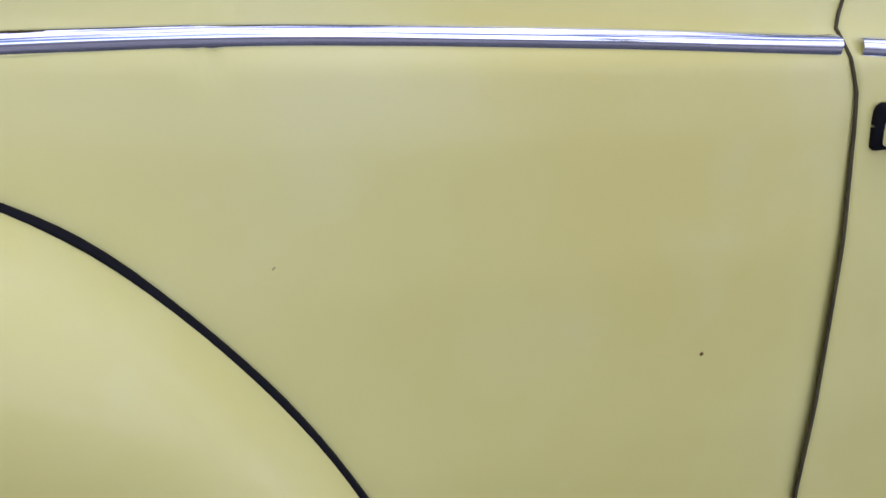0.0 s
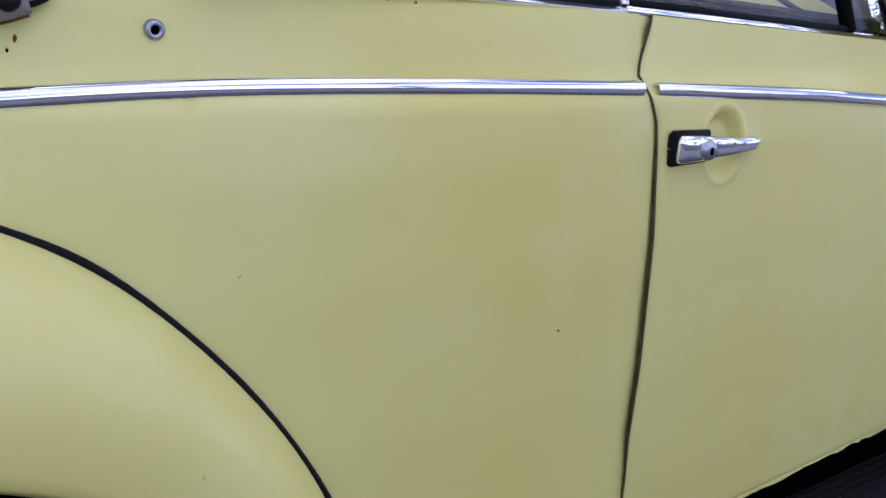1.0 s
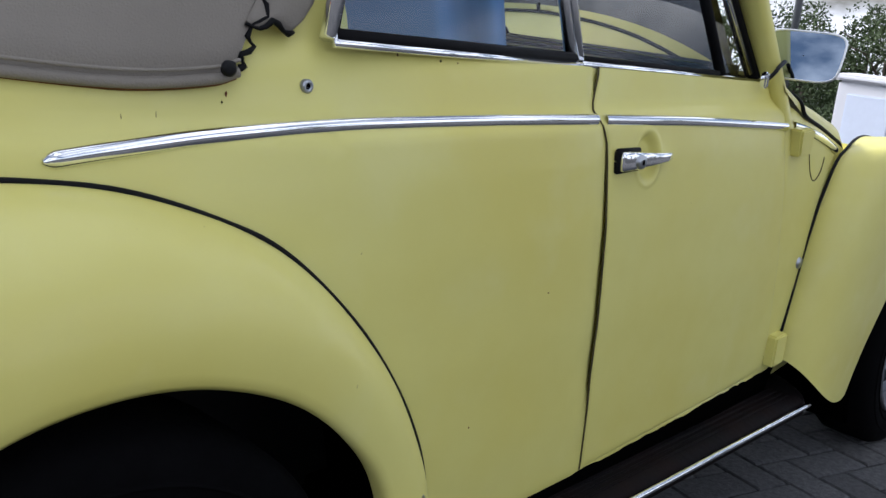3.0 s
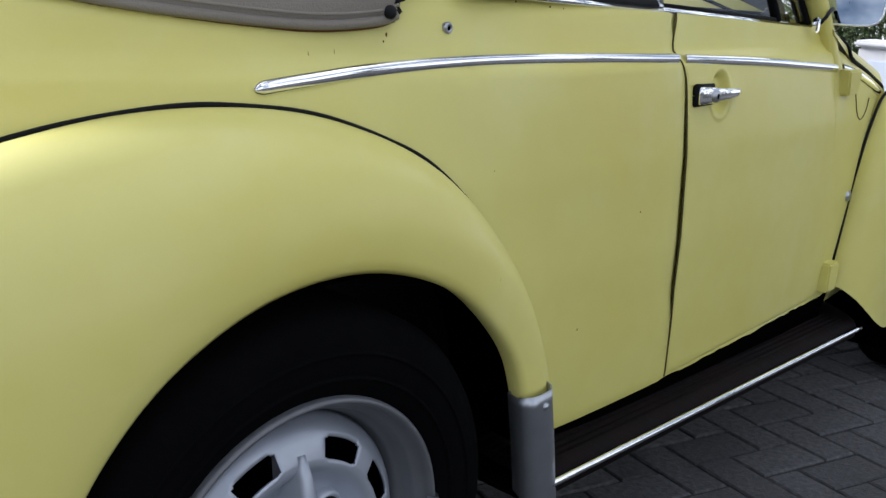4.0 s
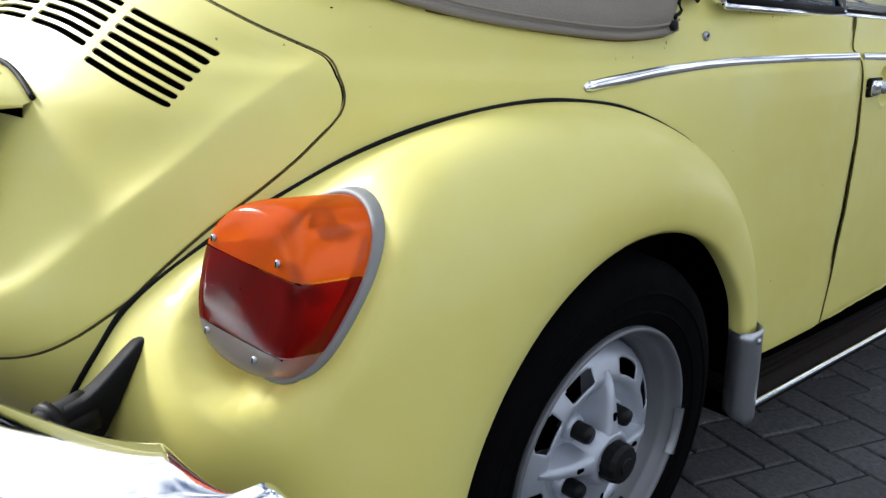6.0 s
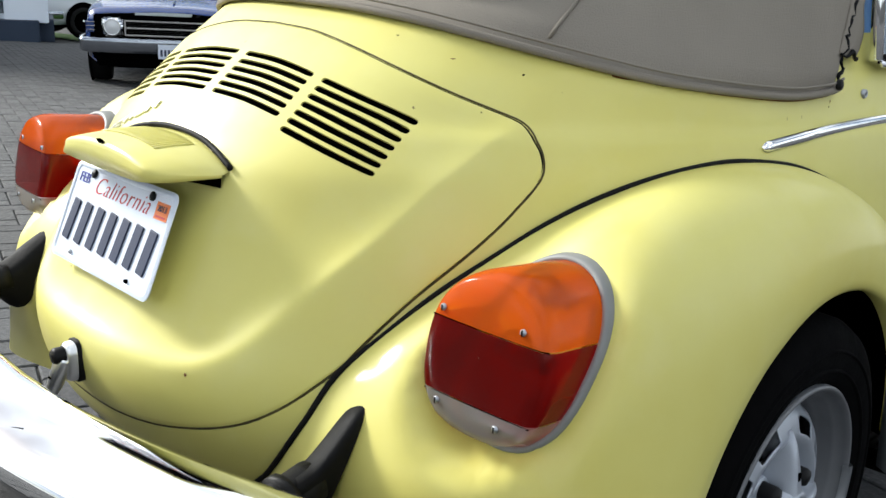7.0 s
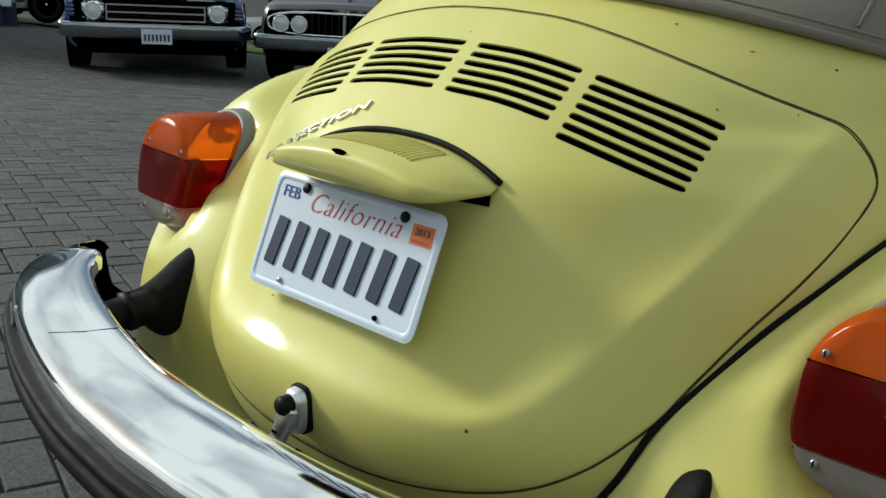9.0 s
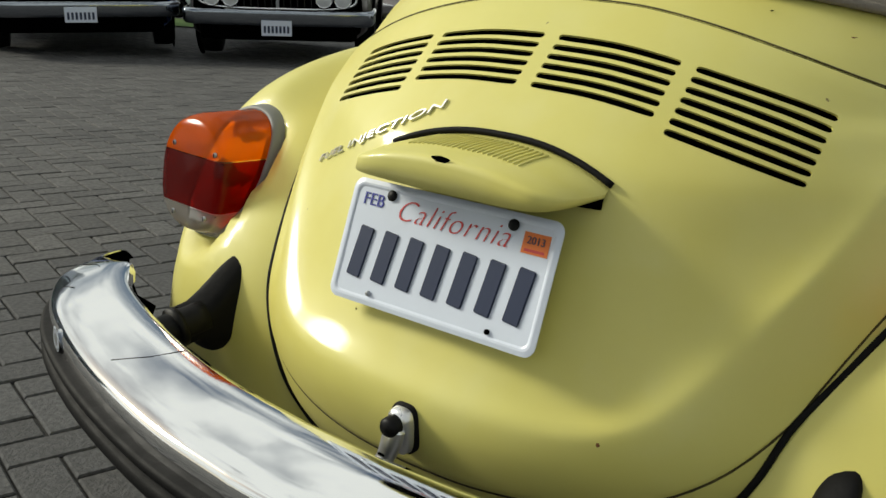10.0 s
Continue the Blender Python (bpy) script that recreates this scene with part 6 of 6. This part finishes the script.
def leaves(rng, centres, radii, per, size):
    n = len(centres) * per
    d = rng.normal(0, 1, (n, 3))
    d /= np.linalg.norm(d, axis=1, keepdims=True)
    r = rng.uniform(0.45, 1.0, (n, 1)) ** 0.5
    p = np.repeat(centres, per, 0) + d * r * np.repeat(radii, per)[:, None]
    a, b = rng.normal(0, 1, (n, 3)), rng.normal(0, 1, (n, 3))
    a /= np.linalg.norm(a, axis=1, keepdims=True)
    b -= a * (a * b).sum(1, keepdims=True)
    b /= np.linalg.norm(b, axis=1, keepdims=True)
    s = size * rng.uniform(0.6, 1.3, (n, 1))
    v = np.stack([p - a * s, p + b * s * 0.5, p + a * s, p - b * s * 0.5], 1).reshape(-1, 3)
    return v, [(4 * i, 4 * i + 1, 4 * i + 2, 4 * i + 3) for i in range(n)]


def tree(x, y, h, r, seed, conifer=False, label="broadleaf tree with a dense dark green crown"):
    rng = np.random.default_rng(seed)
    t = new("conifer" if conifer else "tree")
    tagged(t, label, "tree", "trees round the yard")
    z0 = float(yard_z(x, y))
    t.location = (x, y, z0 - 0.1)
    lean = rng.normal(0, 0.03, 2) * h
    trunk = [(lean[0] * k, lean[1] * k, h * 0.8 * k) for k in np.linspace(0, 1, 8)]
    tube("trunk", trunk, np.linspace(0.035 * h, 0.008 * h, 8), BARK, t, seg=8)
    cen, rad = [], []
    if conifer:
        for k in range(46):
            q = rng.uniform(0.08, 1.0)
            a = rng.uniform(0, 6.28)
            rr = r * (1 - q) * rng.uniform(0.3, 1.0)
            cen.append((math.cos(a) * rr, math.sin(a) * rr, h * (0.05 + 0.95 * q)))
            rad.append(r * (0.28 * (1 - q) + 0.08))
    else:
        for k in range(9):
            a, q = rng.uniform(0, 6.28), rng.uniform(0.35, 0.75)
            e = np.array([math.cos(a) * r * 0.7, math.sin(a) * r * 0.7, h * (q + 0.15)])
            tube("limb", [np.array([0, 0, h * (q - 0.1)]), e * [0.5, 0.5, 1] - [0, 0, 0.05 * h], e], [0.012 * h, 0.008 * h, 0.003 * h], BARK, t, seg=6)
        for k in range(46):
            a, q = rng.uniform(0, 6.28), rng.uniform(0, 1)
            zz = h * (0.28 + 0.70 * q)
            rr = r * math.sqrt(max(0.05, 1 - (2 * q - 0.85) ** 2)) * rng.uniform(0.35, 1.05)
            cen.append((math.cos(a) * rr, math.sin(a) * rr, zz))
            rad.append(r * rng.uniform(0.18, 0.36))
    v, f = leaves(rng, np.array(cen), np.array(rad), 150, 0.019 * h ** 0.7 * (0.8 if conifer else 1.0) + 0.015)
    mesh_ob("crown", v, f, NEEDLE if conifer else LEAF, t, False)
    return t


for i, (x, y, h, r) in enumerate(((44, 21.5, 6.8, 2.6), (45.5, 18.6, 7.5, 2.9), (46, 15.6, 7.2, 3.0), (48, 12.4, 7.6, 3.0), (47, 9.0, 7.2, 2.8), (43, 17.0, 6.4, 2.8), (43, 13.5, 6.4, 2.8), (37.4, 23.9, 5.4, 2.2), (24.5, 30, 7.5, 3.0), (16, 30, 8, 3.2), (20, 37, 9, 3.8), (29, 33, 8, 3.4))):
    tree(x, y, h, r, 20 + i)
for i, (x, y, h, r) in enumerate(((92, 60, 6.5, 2.6), (80, 70, 5.5, 2.4), (64, 84, 6, 2.8), (100, 48, 6, 2.6), (75, 45, 5, 2.2))):
    tree(x, y, h, r, 50 + i, label="distant broadleaf tree with a thin grey-green crown")
tree(70, 63, 8.5, 1.6, 71, True, "slender distant conifer with blue-green needles")
tree(63, 60, 6.5, 1.3, 72, True, "slender distant conifer with blue-green needles")

# trees across the street, mirrored in the side glass
for i, (x, y, h, r) in enumerate(((22, -20, 9.0, 1.7), (30, -19, 8.5, 1.8), (13, -25, 10.5, 2.2))):
    tree(x, y, h, r, 90 + i, True, "slender conifer mirrored in the side glass")

# clipped hedge
rng = np.random.default_rng(3)
hc = []
for k in range(190):
    u = rng.uniform(-2.2, 1.6)
    x, y = 9.75 - 0.39 * u + rng.uniform(-0.2, 0.2), 2.75 + 0.92 * u + rng.uniform(-0.2, 0.2)
    hc.append((x, y, float(yard_z(x, y)) + rng.uniform(0.10, 0.78)))
hc = np.array(hc)
v, f = leaves(rng, hc, np.full(len(hc), 0.15), 130, 0.022)
tagged(mesh_ob("hedge", v, f, LEAF, None, False), "low clipped green hedge along the yard", "hedge", kind="stuff")

# lawn beyond the yard
gx = np.linspace(0, 1, 12)
GRASS = mat("lawn_green", (0.08, 0.16, 0.02), 0.9, var=0.5, vscale=2.0, bump=0.5, bscale=30)
lawn = [[(9 + 30 * a - 6 * b, 14.5 + 6 * a + 12 * b, float(yard_z(9 + 30 * a - 6 * b, 14.5 + 6 * a + 12 * b)) + 0.03) for a in gx] for b in gx]
tagged(grid("lawn", lawn, GRASS), "short green lawn beyond the yard", "lawn", kind="structure")

# street lamp
sl = new("street_lamp")
tagged(sl, "tall galvanised steel street lamp pole", "street lamp")
sx, sy = 18.15, 6.8
tube("pole", [(sx, sy, float(yard_z(sx, sy)) - 0.1), (sx, sy, 7.5)], np.array([0.09, 0.05]), DULL, sl)
box("lamp_head", (0.6, 0.2, 0.1), (sx - 0.25, sy, 7.5), DULL, sl, 0.03)

# white gate pier at the street
gh = new("gate_pier")
tagged(gh, "white rendered gate pier with a flat coping", "gate pier")
wm = mat("white_render", (0.7, 0.7, 0.72), 0.8, var=0.15, vscale=2, bump=0.1, bscale=60)
hx, hy = 8.85, 1.72
hz = float(yard_z(hx, hy))
box("pier_wall", (0.42, 0.62, 1.15), (hx, hy, hz + 0.56), wm, gh, 0.02)
box("coping", (0.50, 0.70, 0.06), (hx, hy, hz + 1.165), wm, gh, 0.02)
box("recess_panel", (0.03, 0.42, 0.85), (hx - 0.206, hy, hz + 0.60), WHITE, gh, 0.01)

# arrow board on two posts, its writing as bars
sb = new("direction_board")
tagged(sb, "white arrow board with grey lettering bars on posts", "sign")
bm = bmesh.new()
vs = [(-1.6, 0, 0), (-1.25, 0, 0.45), (1.6, 0, 0.45), (1.6, 0, -0.45), (-1.25, 0, -0.45)]
face = bm.faces.new([bm.verts.new(v) for v in vs])
ex = bmesh.ops.extrude_face_region(bm, geom=[face])
bmesh.ops.translate(bm, vec=(0, 0.05, 0), verts=[g for g in ex["geom"] if isinstance(g, bmesh.types.BMVert)])
bmesh.ops.recalc_face_normals(bm, faces=bm.faces)
part("board", bm, WHITE, sb)
GREYINK = mat("grey_ink", (0.15, 0.16, 0.18), 0.6)
text_mesh("trade_text", "AUTOGLAS", 0.30, GREYINK, sb, pose(0.85, -0.006, -0.22, 90), spacing=1.0)
for at, size in (((-0.55, 0.12), (1.0, 0.26)), ((0.85, 0.15), (1.2, 0.3)), ((-0.55, -0.22), (0.9, 0.06))):
    box("lettering_bar", (size[0], 0.01, size[1]), (at[0], -0.008, at[1]), GREYINK, sb, 0.002)
for x in (-1.0, 1.2):
    tube("post", [(x, 0.03, -3.2), (x, 0.03, 0.4)], 0.05, DULL, sb)
sb.matrix_world = pose(23.2, 14.0, 0.85, 0, 0, -57)

# low sheds and parked cars in the distance
for i, (x, y, w, d, h) in enumerate(((70, 52, 18, 8, 3.2), (36, 62, 26, 9, 6.0), (84, 34, 14, 8, 3.0))):
    hb = new("shed")
    tagged(hb, "pale distant shed with a shallow pitched roof", "building")
    z = float(yard_z(x, y))
    box("wall", (w, d, h), (0, 0, h / 2), mat("pale_cladding", (0.42, 0.40, 0.36), 0.8, var=0.2, vscale=1), hb, 0.05)
    bm = bmesh.new()
    hw, hd = w / 2 + 0.4, d / 2 + 0.4
    tv = [bm.verts.new(q) for q in ((-hw, -hd, h), (hw, -hd, h), (hw, hd, h), (-hw, hd, h), (-hw, 0, h + 1.1), (hw, 0, h + 1.1))]
    for q in ((0, 1, 5, 4), (2, 3, 4, 5), (0, 4, 3), (1, 2, 5), (3, 2, 1, 0)):
        bm.faces.new([tv[k] for k in q])
    part("roof", bm, mat("grey_roofing", (0.16, 0.15, 0.15), 0.8), hb)
    for k in range(5):
        box("window", (w * 0.1, 0.06, h * 0.3), (-w * 0.4 + k * w * 0.2, -d / 2 - 0.01, h * 0.6), CARGLASS, hb, 0.01)
    hb.matrix_world = pose(x, y, z, 0, 0, -50)
for x, y, ob, a in ((20.5, 30.5, white, 160), (23.0, 29.6, dark, 155), (25.6, 28.8, dark, 150)):
    q = copy_thing(ob, pose(x, y, float(yard_z(x, y)) + 0.05, 0, 0, a))
    q["label"] = "car parked far off beyond the lawn"
# ---- ground ----
gl = np.concatenate([np.linspace(-400, -12, 6), np.linspace(-10, 24, 69), np.linspace(30, 500, 12)])
gpts = np.array([[(x, y, float(yard_z(x, y)) - 0.008) for x in gl] for y in gl])
ground = grid("ground", gpts, SAND)
tagged(ground, "dark sanded bed of a paved yard", "ground", kind="structure")

PAV_TURN = radians(-16)
L_P, W_P = 0.21, 0.105
PAV_X, PAV_Y = 0.9585, -0.8865


def paver_spots(x0, x1, y0, y1):
    c, s = math.cos(PAV_TURN), math.sin(PAV_TURN)
    out = []
    reach = int(max(abs(x0), abs(x1), abs(y0), abs(y1)) * 1.5 / W_P) + 4
    a = np.arange(-reach, reach)
    I, J = np.meshgrid(a, np.arange(-reach // 2, reach // 2), indexing="ij")
    for kind, (ox, oy) in ((0, (1.0, 0.5)), (1, (2.5, 0.0))):
        px, py = (I + 2 * J + ox - 0.5) * W_P, (2 * J - I - oy + 2.0) * W_P
        x, y = px * c - py * s + PAV_X, px * s + py * c + PAV_Y
        k = (x > x0) & (x < x1) & (y > y0) & (y < y1)
        out += [(u, v, kind) for u, v in zip(x[k], y[k])]
    return out


def paver_shape():
    hl, hw, b = L_P / 2 - 0.0032, W_P / 2 - 0.0032, 0.004
    v = []
    for z, d in ((-0.02, 0), (-b, 0), (0.0, b)):
        v += [(-hl + d, -hw + d, z), (hl - d, -hw + d, z), (hl - d, hw - d, z), (-hl + d, hw - d, z)]
    f = [(8, 9, 10, 11)]
    for r in (0, 4):
        for i in range(4):
            j = (i + 1) % 4
            f.append((r + i, r + j, r + 4 + j, r + 4 + i))
    return np.array(v), f


PV, PF = paver_shape()
NEAR = ((0.35, 2.15, -1.75, -0.55), (-1.3, 0.45, 0.85, 2.15))
inside = lambda x, y: any(a < x < b and c < y < d for a, b, c, d in NEAR)
rng = np.random.default_rng(7)
spots = paver_spots(-5, 14, -5, 17)
pv_me = bpy.data.meshes.new("paver")
pv_me.from_pydata([tuple(p) for p in PV], [], PF)
pv_me.materials.append(PAVER_ONE)
lean = Vector((0, 0, 1)).rotation_difference(Vector((0.05, 0.02, 1.0))).to_matrix().to_4x4()
av, af = [], []
near = 0
for x, y, kind in spots:
    turn = PAV_TURN + (math.pi / 2 if kind else 0) + rng.normal(0, 0.008)
    z = rng.normal(0, 0.0010)
    if inside(x, y) and near < 300:
        near += 1
        ob = new("paver", pv_me)
        ob.parent = ground
        ob.matrix_basis = Matrix.Translation((x, y, float(yard_z(x, y)) + z)) @ lean @ Euler((rng.normal(0, 0.005), rng.normal(0, 0.005), turn)).to_matrix().to_4x4()
        continue
    c, s = math.cos(turn), math.sin(turn)
    base = len(av) * 12
    vx, vy = PV[:, 0] * c - PV[:, 1] * s + x, PV[:, 0] * s + PV[:, 1] * c + y
    av.append(np.stack([vx, vy, PV[:, 2] + z + yard_z(vx, vy)], 1))
    af += [tuple(i + base for i in f) for f in PF]
pav = mesh_ob("paver_field", np.concatenate(av), af, PAVER, None, False)
tagged(pav, "weathered grey concrete pavers in herringbone bond", "paving", kind="stuff")
